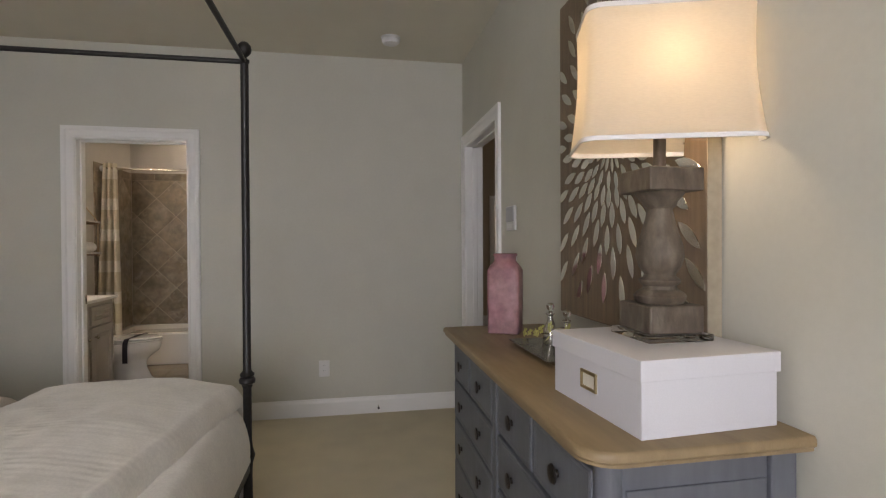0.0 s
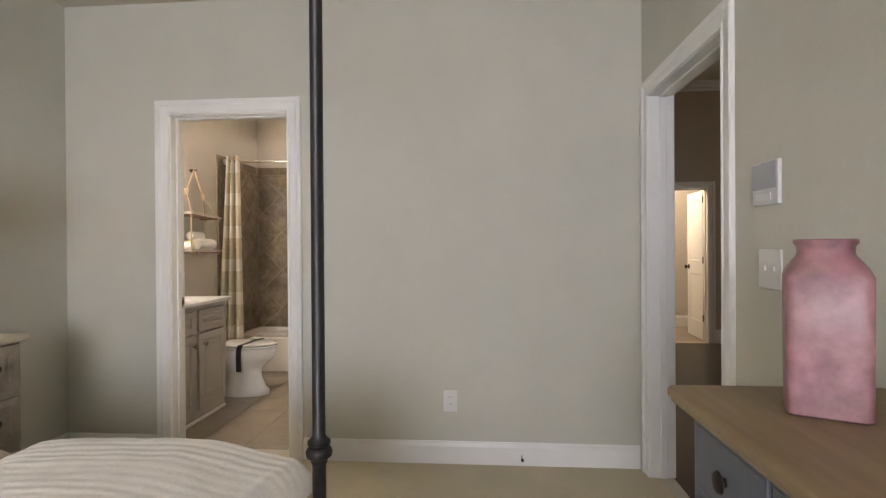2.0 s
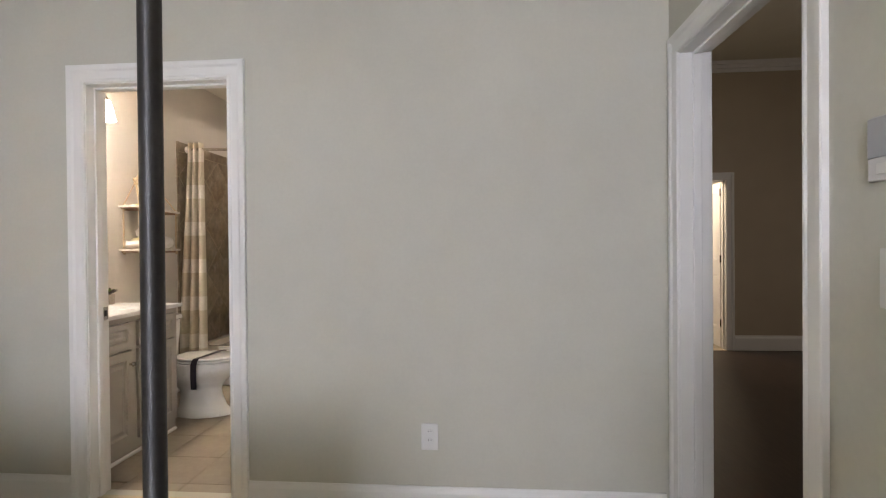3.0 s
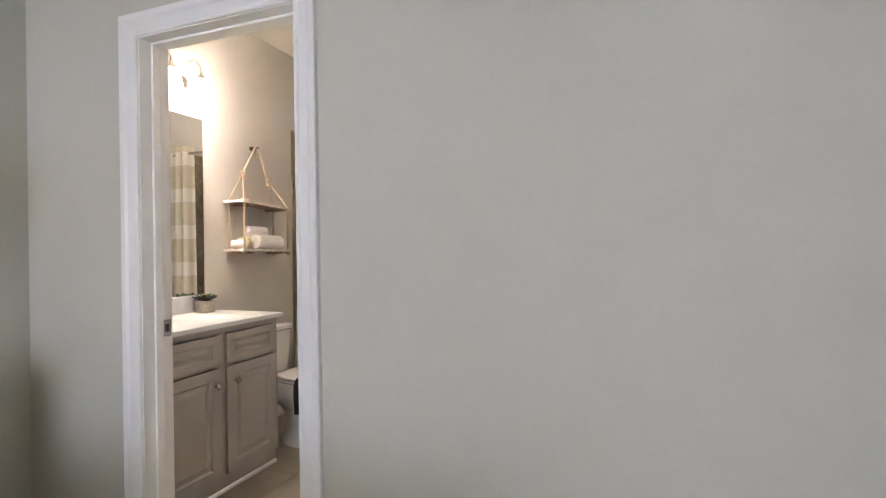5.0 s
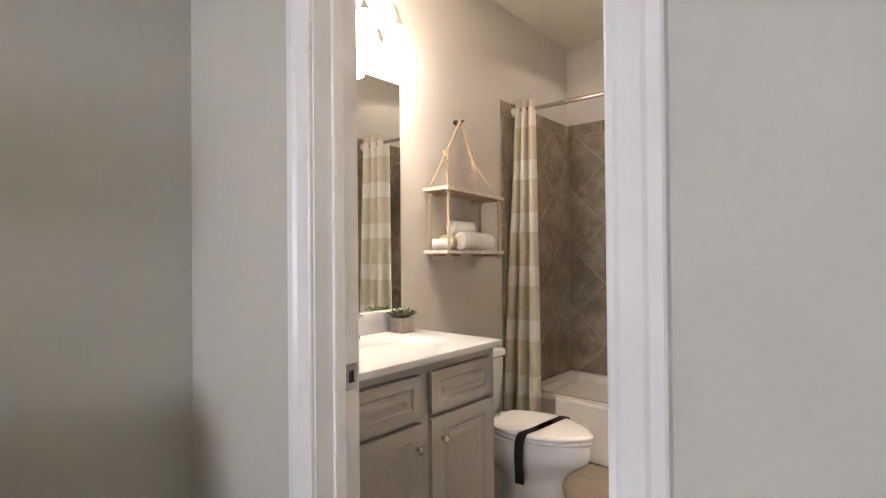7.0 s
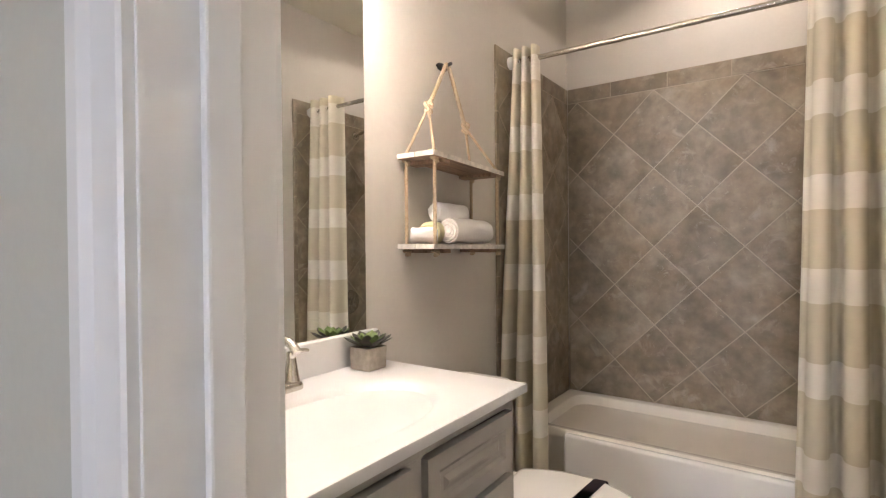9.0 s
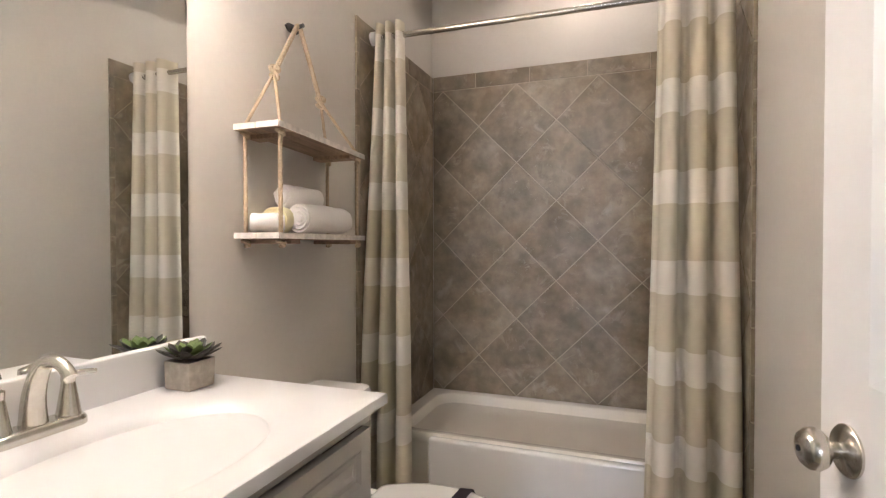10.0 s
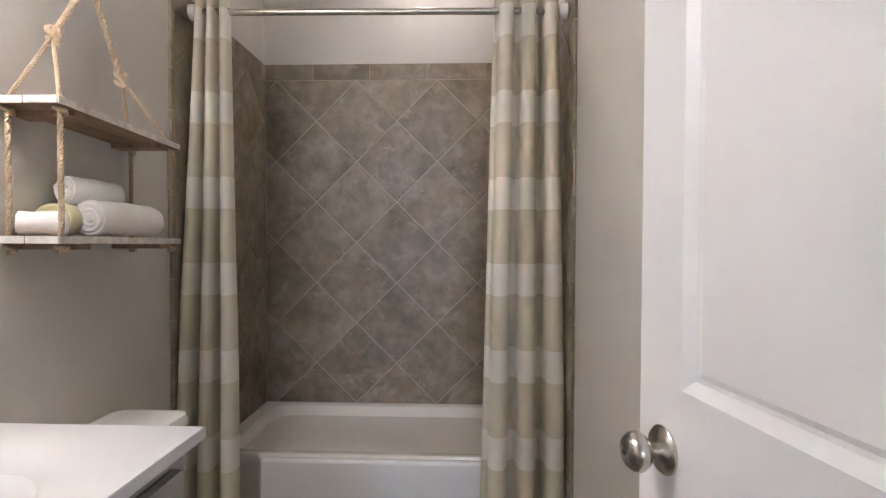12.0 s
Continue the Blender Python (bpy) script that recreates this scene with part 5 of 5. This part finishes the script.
for y, sy in ((HY0 + 0.028, 1), (HY1 - 0.028, -1)):
    knot = (-2.300, 4.802, 1.742) if sy > 0 else (-2.292, 5.045, 1.708)
    part("rope", rope((hx, hook_y - sy * 0.006, hook_z + 0.006), knot, 0.0085), ROPE, shelf)
    part("knot", tube(arc(lambda s, kn=knot: (kn[0] + 0.013 * math.cos(9 * s), kn[1] + 0.014 * math.sin(9 * s) * math.cos(2 * s), kn[2] + 0.022 * math.sin(6 * s)), 30), 0.0075, 7), ROPE, shelf, "", True)
    for x in (HX0 + 0.018, HX1 - 0.018):
        up, dn = 0.044 * (y - HY0), 0.012 * (y - HY0)
        part("rope", rope(knot, (x, y, 1.551 - up), 0.0056), ROPE, shelf)
        part("rope", rope((x, y, 1.532 - up), (x, y, 1.230 - dn), 0.0066), ROPE, shelf)
        for z in (1.522 - up, 1.200 - dn):
            part("knot", tube(arc(lambda s, x=x, y=y, z=z: (x + 0.010 * math.cos(9 * s), y + 0.010 * math.sin(9 * s), z + 0.008 * math.sin(5 * s)), 26), 0.006, 6), ROPE, shelf, "", True)


def towel(p, q, r, material, label):
    """A rolled towel, its layers showing at the ends."""
    m, n = along(p, q)
    t = thing("rolled_towel", label, "towel", p, "rolled towels on the shelf")
    prof = [(0, 0.004), (r * 0.22, 0.0), (r * 0.30, 0.005), (r * 0.45, 0.0), (r * 0.55, 0.006), (r * 0.75, 0.0), (r * 0.83, 0.006), (r * 0.95, 0.004), (r, 0.012)]
    prof = prof + [(r * (1 + 0.02 * math.sin(5 * k)), 0.012 + (n - 0.024) * k / 8) for k in range(1, 8)] + [(a, n - b) for a, b in reversed(prof)]
    roll = part("roll", lathe(prof, seg=28, m=m), material, t, "", True)
    for v in roll.data.vertices:
        v.co += (v.co - (Vector(p) + Vector(q)) / 2).normalized() * noise.noise(v.co * 24) * 0.006 * r / 0.04
    part("towel_edge", tube([m @ Vector((r * 0.97, r * 0.25, 0.004)), m @ Vector((r * 0.99, r * 0.22, n * 0.5)), m @ Vector((r * 0.97, r * 0.25, n - 0.004))], 0.005, 6), material, t, "", True)


towel((-2.235, 4.830, 1.279), (-2.225, 5.080, 1.277), 0.047, TOWEL, "large rolled white towel")
towel((-2.290, 4.815, 1.352), (-2.255, 4.965, 1.346), 0.037, TOWEL, "rolled white towel on top of the others")
towel((-2.292, 4.675, 1.261), (-2.216, 4.738, 1.261), 0.029, TOWEL, "small rolled white towel")
towel((-2.262, 4.745, 1.273), (-2.295, 4.832, 1.273), 0.041, YTOWEL, "rolled pale yellow towel")
twig = thing("flower_spray", "yellow-green artificial blossom spray lying on the upper shelf", "flowers", (-2.22, 4.80, 1.548))
part("stem", tube([(-2.205, 4.68, 1.553), (-2.222, 4.76, 1.549), (-2.228, 4.84, 1.546), (-2.222, 4.92, 1.542)], 0.002, 6), STEM, twig, "", True)
for x, y, size in ((-2.205, 4.69, 0.016), (-2.222, 4.745, 0.018), (-2.212, 4.80, 0.016), (-2.228, 4.85, 0.018), (-2.216, 4.905, 0.016)):
    blossom(twig, (x, y, 1.5545 - 0.044 * (y - HY0)), size, 0.05)

# ---- toilet ----
OY = 4.812
wc = thing("toilet", "white porcelain toilet with the lid closed", "toilet", (-1.85, OY, BF))


def egg(x0, x1, w, n=28, k=0.0):
    """Plan of a bowl from its back at x0 to its tip at x1."""
    pts = []
    for i in range(n):
        a = 2 * math.pi * i / n
        u = 0.5 - 0.5 * math.cos(a)
        half = w / 2 * (math.sin(math.pi * (u * 0.86 + 0.14 if u > 0 else 0.14)) ** 0.62) if 0 < u < 1 else (w * 0.26 if u == 0 else 0)
        pts.append((x0 + (x1 - x0) * u, OY + (half if a < math.pi else -half)))
    return pts


part("tank", loft([[(-2.192 + x, OY + y, z) for x, y in rounded_rect(d, w, 0.035, 4)] for d, w, z in ((0.165, 0.36, 0.375), (0.185, 0.395, 0.40), (0.215, 0.42, 0.58), (0.220, 0.425, 0.668))]), PORCELAIN, wc, "", True)
part("tank_lid", loft([[(-2.188 + x, OY + y, z) for x, y in rounded_rect(d, w, 0.04, 5)] for d, w, z in ((0.222, 0.43, 0.6685), (0.238, 0.448, 0.676), (0.238, 0.448, 0.693), (0.228, 0.438, 0.705), (0.19, 0.40, 0.709))]), PORCELAIN, wc, "", True)
fl = part("flush_lever", rod((-2.082, OY - 0.15, 0.620), (-2.066, OY - 0.15, 0.620), 0.011, 12), NICKEL, wc, "", True)
part("lever", tube([(-2.066, OY - 0.15, 0.620), (-2.062, OY - 0.11, 0.617), (-2.062, OY - 0.075, 0.612)], 0.005, 8), NICKEL, fl, "", True)
part("bowl", loft([[(x, y, z) for x, y in egg(*e)] for e, z in (((-1.97, -1.575, 0.235), BF), ((-1.97, -1.575, 0.23), 0.02), ((-1.95, -1.605, 0.19), 0.05), ((-1.94, -1.635, 0.17), 0.12), ((-1.95, -1.645, 0.17), 0.175), ((-1.99, -1.63, 0.20), 0.215), ((-2.05, -1.59, 0.255), 0.25), ((-2.09, -1.55, 0.298), 0.28), ((-2.10, -1.522, 0.320), 0.305), ((-2.12, -1.512, 0.330), 0.335), ((-2.12, -1.510, 0.332), 0.378), ((-2.11, -1.520, 0.322), 0.383))]), PORCELAIN, wc, "", True)
for nm, z0, z1 in (("seat", 0.3885, 0.402), ("seat_lid", 0.4075, 0.425)):
    part(nm, loft([[(x, y, z) for x, y in egg(-1.985 + k, -1.500 - k, 0.342 - 2 * k)] for k, z in ((0.006, z0), (0.0, z0 + 0.004), (0.0, z1 - 0.006), (0.006, z1 - 0.001), (0.02, z1 + 0.001))]), PORCELAIN, wc, "", True)
for s in (-1, 1):
    part("seat_hinge", cube(-2.020, -1.980, OY + s * 0.075 - 0.016, OY + s * 0.075 + 0.016, 0.3885, 0.412, 0.004), PORCELAIN, wc)
# strap looped across the lid
bm = bmesh.new()
pth = [(-1.705, OY - 0.166, 0.205), (-1.702, OY - 0.178, 0.32), (-1.698, OY - 0.1795, 0.385), (-1.692, OY - 0.177, 0.412), (-1.688, OY - 0.162, 0.4285), (-1.674, OY - 0.06, 0.429), (-1.664, OY + 0.06, 0.429), (-1.655, OY + 0.158, 0.4285), (-1.654, OY + 0.172, 0.410), (-1.653, OY + 0.175, 0.36), (-1.652, OY + 0.168, 0.24)]
rows = [[bm.verts.new((x - 0.081, OY + (y - OY) * 1.012 - 0.003, z)), bm.verts.new((x - 0.039, OY + (y - OY) * 1.012 + 0.003, z))] for x, y, z in pth]
for a, b in zip(rows, rows[1:]):
    bm.faces.new((a[0], a[1], b[1], b[0]))
bmesh.ops.solidify(bm, geom=bm.faces[:], thickness=0.0012)
tagged(part("ribbon_strap", bm, STRAP, None, "", True), "dark ribbon band wrapped across the toilet lid", "ribbon")

# ---- tub ----
UY, UZ = 5.560, 0.330
tub = thing("bathtub", "white alcove bathtub with a flat apron", "bathtub", (-1.58, 5.9, BF))
U0, U1, V0, V1 = BX0 + 0.014, BX1 - 0.014, UY, BY1 - 0.014


def tub_ring(i0, i1, j0, j1, r, z):
    w, d = U1 - i1 - U0 - i0, V1 - j1 - V0 - j0
    cx_, cy_ = U0 + i0 + w / 2, V0 + j0 + d / 2
    return [(cx_ + x, cy_ + y, z) for x, y in rounded_rect(w, d, r, 6)]


part("basin", loft([tub_ring(0, 0, 0.040, 0, 0.004, UZ - 0.05), tub_ring(0, 0, 0.040, 0, 0.004, UZ - 0.006), tub_ring(0.004, 0.004, 0.044, 0.004, 0.006, UZ), tub_ring(0.06, 0.07, 0.075, 0.045, 0.10, UZ), tub_ring(0.068, 0.078, 0.083, 0.053, 0.10, UZ - 0.004), tub_ring(0.085, 0.09, 0.10, 0.07, 0.10, UZ - 0.05), tub_ring(0.13, 0.12, 0.13, 0.10, 0.11, 0.10), tub_ring(0.20, 0.16, 0.17, 0.14, 0.10, 0.06)]), TUBWHITE, tub, "almond enamel basin", True)
part("apron_return", cube(U0, U1, UY + 0.040, UY + 0.055, BF, UZ - 0.045), TUBWHITE, tub, "recessed end of the apron")
part("apron", cube(-2.083, U1 - 0.09, UY, UY + 0.0395, BF, UZ - 0.008, 0.014, 4), APRON, tub, "flat white apron", True)
part("overflow", lathe([(0, 0), (0.032, 0), (0.032, 0.006), (0.02, 0.010), (0, 0.010)], m=along((U1 - 0.10, 5.93, 0.22), (U1 - 1, 5.93, 0.30))[0], seg=20), NICKEL, tub, "", True)

# ---- shower fittings ----
sh = thing("shower_fixture", "brushed nickel shower fixture on a bent arm", "shower", (BX1, 5.93, 2.0))
part("arm", tube([(BX1 - 0.012, 5.93, 2.02), (BX1 - 0.10, 5.93, 2.04), (BX1 - 0.16, 5.93, 2.0)], 0.009, 10), NICKEL, sh, "", True)
m_, n_ = along((BX1 - 0.155, 5.93, 2.005), (BX1 - 0.23, 5.93, 1.93))
part("head", lathe([(0, 0), (0.012, 0), (0.014, 0.02), (0.036, 0.055), (0.038, 0.065), (0, 0.066)], seg=20, m=m_), NICKEL, sh, "", True)
part("flange", lathe([(0, 0), (0.03, 0), (0.026, 0.008), (0, 0.009)], seg=18, m=along((BX1 - 0.011, 5.93, 2.02), (BX1 - 1, 5.93, 2.02))[0]), NICKEL, sh, "", True)
va = thing("shower_valve", "brushed nickel round shower valve with a lever", "shower valve", (BX1, 5.86, 0.82))
part("escutcheon", lathe([(0, 0), (0.085, 0), (0.08, 0.008), (0.03, 0.012), (0.028, 0.05), (0.022, 0.055), (0, 0.056)], seg=26, m=along((BX1 - 0.011, 5.86, 0.82), (BX1 - 1, 5.86, 0.82))[0]), NICKEL, va, "", True)
part("lever", tube([(BX1 - 0.058, 5.86, 0.82), (BX1 - 0.068, 5.83, 0.80), (BX1 - 0.070, 5.79, 0.79)], 0.008, 10), NICKEL, va, "", True)

# curtain rod
QY, QZ = 5.515, 2.106
cr = thing("curtain_rod", "brushed nickel shower curtain rod with end caps", "curtain rod", (-1.58, QY, QZ))
part("rod", rod((BX0 + 0.012, QY, QZ + 0.008), (BX1 - 0.012, QY, QZ - 0.004), 0.0125, 18), NICKEL, cr, "", True)
for x, s, dz in ((BX0 + 0.0105, 1, 0.008), (BX1 - 0.0105, -1, -0.004)):
    part("end_cap", lathe([(0, 0), (0.030, 0), (0.030, 0.022), (0.025, 0.028), (0.017, 0.032), (0.017, 0.055), (0.014, 0.060), (0, 0.060)], seg=22, m=along((x, QY, QZ + dz), (x + s, QY, QZ + dz))[0]), PLASTIC, cr, "white rubber end cap", True)


def curtain(label, x0, x1, folds, spread, lean, phase, uoff, out):
    """A grommet curtain gathered between x0 and x1 at the rod, opening a little towards its hem."""
    c = thing("shower_curtain", label, "shower curtain", ((x0 + x1) / 2, QY, 0.05), "shower curtains on the rod")
    bm = bmesh.new()
    uvl = bm.loops.layers.uv.new("UVMap")
    nu, nv = folds * 18, 36
    Z0, Z1 = 0.06, QZ + 0.062
    grid, us = [], []
    for j in range(nv + 1):
        v = j / nv
        z = Z1 + (Z0 - Z1) * v
        row, dist, prev = [], [0.0], None
        for i in range(nu + 1):
            u = i / nu
            xx = x0 + (x1 - x0) * u
            xx += v * (spread * (u - 0.5) * 2 + lean)
            ph = 2 * math.pi * folds * u + phase
            pitch = (x1 - x0 + 2 * v * spread) / (2 * math.pi * folds)
            amp = 0.042 + 0.010 * v + 0.010 * noise.noise(Vector((u * 5, v * 1.5, phase)))
            yy = QY + amp * math.sin(ph) - out * v
            xx += pitch * (0.55 * math.cos(ph) - 0.42 * math.sin(2 * ph)) + 0.012 * v * noise.noise(Vector((u * 3, v * 2, 7 + phase)))
            p = Vector((min(max(xx, BX0 + 0.016), BX1 - 0.016), min(yy, UY - 0.008) if z < UZ + 0.02 else yy, z))
            row.append(bm.verts.new(p))
        for i in range(1, nu + 1):
            dist.append(dist[-1] + (row[i].co - row[i - 1].co).length)
        us.append(dist)
        grid.append(row)
    for j in range(nv):
        for i in range(nu):
            fc = bm.faces.new((grid[j][i], grid[j][i + 1], grid[j + 1][i + 1], grid[j + 1][i]))
            for lp, (jj, ii) in zip(fc.loops, ((j, i), (j, i + 1), (j + 1, i + 1), (j + 1, i))):
                lp[uvl].uv = (us[nv // 2][ii] + uoff, grid[jj][ii].co.z + 0.306)
    part("cloth", bm, CHECK, c, "tan and white buffalo check cotton", True)
    for i in range(2 * folds):
        u = (i * math.pi - phase) / (2 * math.pi * folds) % 1.0
        gx = x0 + (x1 - x0) * u
        part("grommet", tube([(gx + 0.004 * math.sin(a), QY + 0.021 * math.cos(a), QZ + 0.021 * math.sin(a)) for a in (2 * math.pi * k / 16 for k in range(17))], 0.0035, 6), NICKEL, c, "", True)


curtain("gathered tan and white check shower curtain by the toilet", -2.318, -2.178, 3, 0.072, 0.006, 0.3, 0.07, 0.11)
curtain("gathered tan and white check shower curtain by the door", -1.136, -0.885, 3, 0.045, -0.006, 1.2, 0.15, 0.03)

# recessed downlight over the tub
dl = thing("recessed_light", "lit recessed ceiling light over the tub", "ceiling light", (-1.45, 5.95, BZ))
part("trim_ring", lathe([(0.060, -0.001), (0.088, -0.001), (0.086, -0.006), (0.062, -0.006), (0.060, -0.001)], (-1.45, 5.95, BZ), 30), TRIM, dl, "", True)
part("lens", lathe([(0, -0.0008), (0.058, -0.0008), (0.058, -0.004), (0, -0.004)], (-1.45, 5.95, BZ), 26), SUNGLOW, dl, "glowing lens", True)

# switch in the lit room
fs = cover_plate("far_light_switch", "white light switch in the lit room", "light switch", lambda u, v, d: (3.06 + u, 8.52 - d, 1.16 + v), 0.078, 0.122)
part("toggle", cube(3.055, 3.065, 8.503, 8.516, 1.155, 1.17), PLASTIC, fs)

# ---- pieces: tub tiles and floor tiles ----
TD = 0.4380
GX, GZ0 = -1.830, 0.766


def tile_wall(name, label, a0, a1, place, ref, border):
    """Diagonal stone tiles with a border course, set in grout; place(a, z, d)."""
    base = structure(name, plate([(a0, UZ - 0.02), (a1, UZ - 0.02), (a1, 2.168), (a0, 2.168)], 0.006, place), TILEGROUT, label, "tile surround")
    h = TD / 2 - 0.0040
    for i in range(-8, 9):
        for j in range(-2, 9):
            for o in (0, 0.5):
                cxx, czz = ref + (i + o) * TD, GZ0 + TD / 2 + (j + o - 1) * TD
                poly = clip([(cxx - h, czz), (cxx, czz - h), (cxx + h, czz), (cxx, czz + h)], a0 + 0.002, a1 - 0.002, UZ - 0.018, 2.079)
                if len(poly) > 2 and area(poly) > 0.0012:
                    part("tile", plate(poly, 0.0084, place, 0.0010), STONE, base)
    a = a0 + 0.002 - border
    while a < a1:
        poly = clip([(a, 2.083), (a + 0.306, 2.083), (a + 0.306, 2.166), (a, 2.166)], a0 + 0.002, a1 - 0.002, 0, 3)
        if len(poly) > 2 and area(poly) > 0.0008:
            part("border_tile", plate(poly, 0.0088, place, 0.0010), STONE, base)
        a += 0.310
    return base


tile_wall("tile_surround_north", "grey-brown stone tiles laid diagonally behind the tub", BX0 + 0.012, BX1 - 0.012, lambda a, z, d: (a, BY1 - d, z), GX, 0.05)
tile_wall("tile_surround_west", "grey-brown stone tiles laid diagonally beside the tub", 5.40, BY1, lambda a, z, d: (BX0 + d, a, z), 6.05, 0.1)
tile_wall("tile_surround_east", "grey-brown stone tiles laid diagonally on the valve wall", 5.40, BY1, lambda a, z, d: (BX1 - d, a, z), 6.05, 0.1)
for nm, x in (("tile_edge_west", (BX0, BX0 + 0.0098)), ("tile_edge_east", (BX1 - 0.0098, BX1))):
    low = structure(nm, cube(*x, 5.375, 5.3995, BF, 2.168, 0.003), TILEGROUT, "stone bullnose edge of the tub surround", "tile edge")
    for k in range(14):
        part("edge_tile", cube(x[0] - (0.0 if x[0] < -2 else 0.0012), x[1] + (0.0012 if x[0] < -2 else 0.0), 5.374, 5.401, BF + 0.002 + k * 0.1564, BF + 0.1550 + k * 0.1564, 0.002, 1), STONE, low)
fw = 0.33
pos = [(BX0 + 0.1 + fw * i, 3.72 + fw * j) for i in range(-1, 5) for j in range(-1, 6)]
for x, y in pos:
    poly = clip([(x, y), (x + fw - 0.0022, y), (x + fw - 0.0022, y + fw - 0.0022), (x, y + fw - 0.0022)], BX0 + 0.001 if y > 3.58 else DX0, BX1 - 0.001 if y > 3.58 else DX1, 3.537, 5.56)
    if len(poly) > 2:
        part("floor_tile", plate(poly, 0.008, lambda u, v, d: (u, v, BF - 0.008 + d), 0.0006), BATHFLOOR, bath_floor)
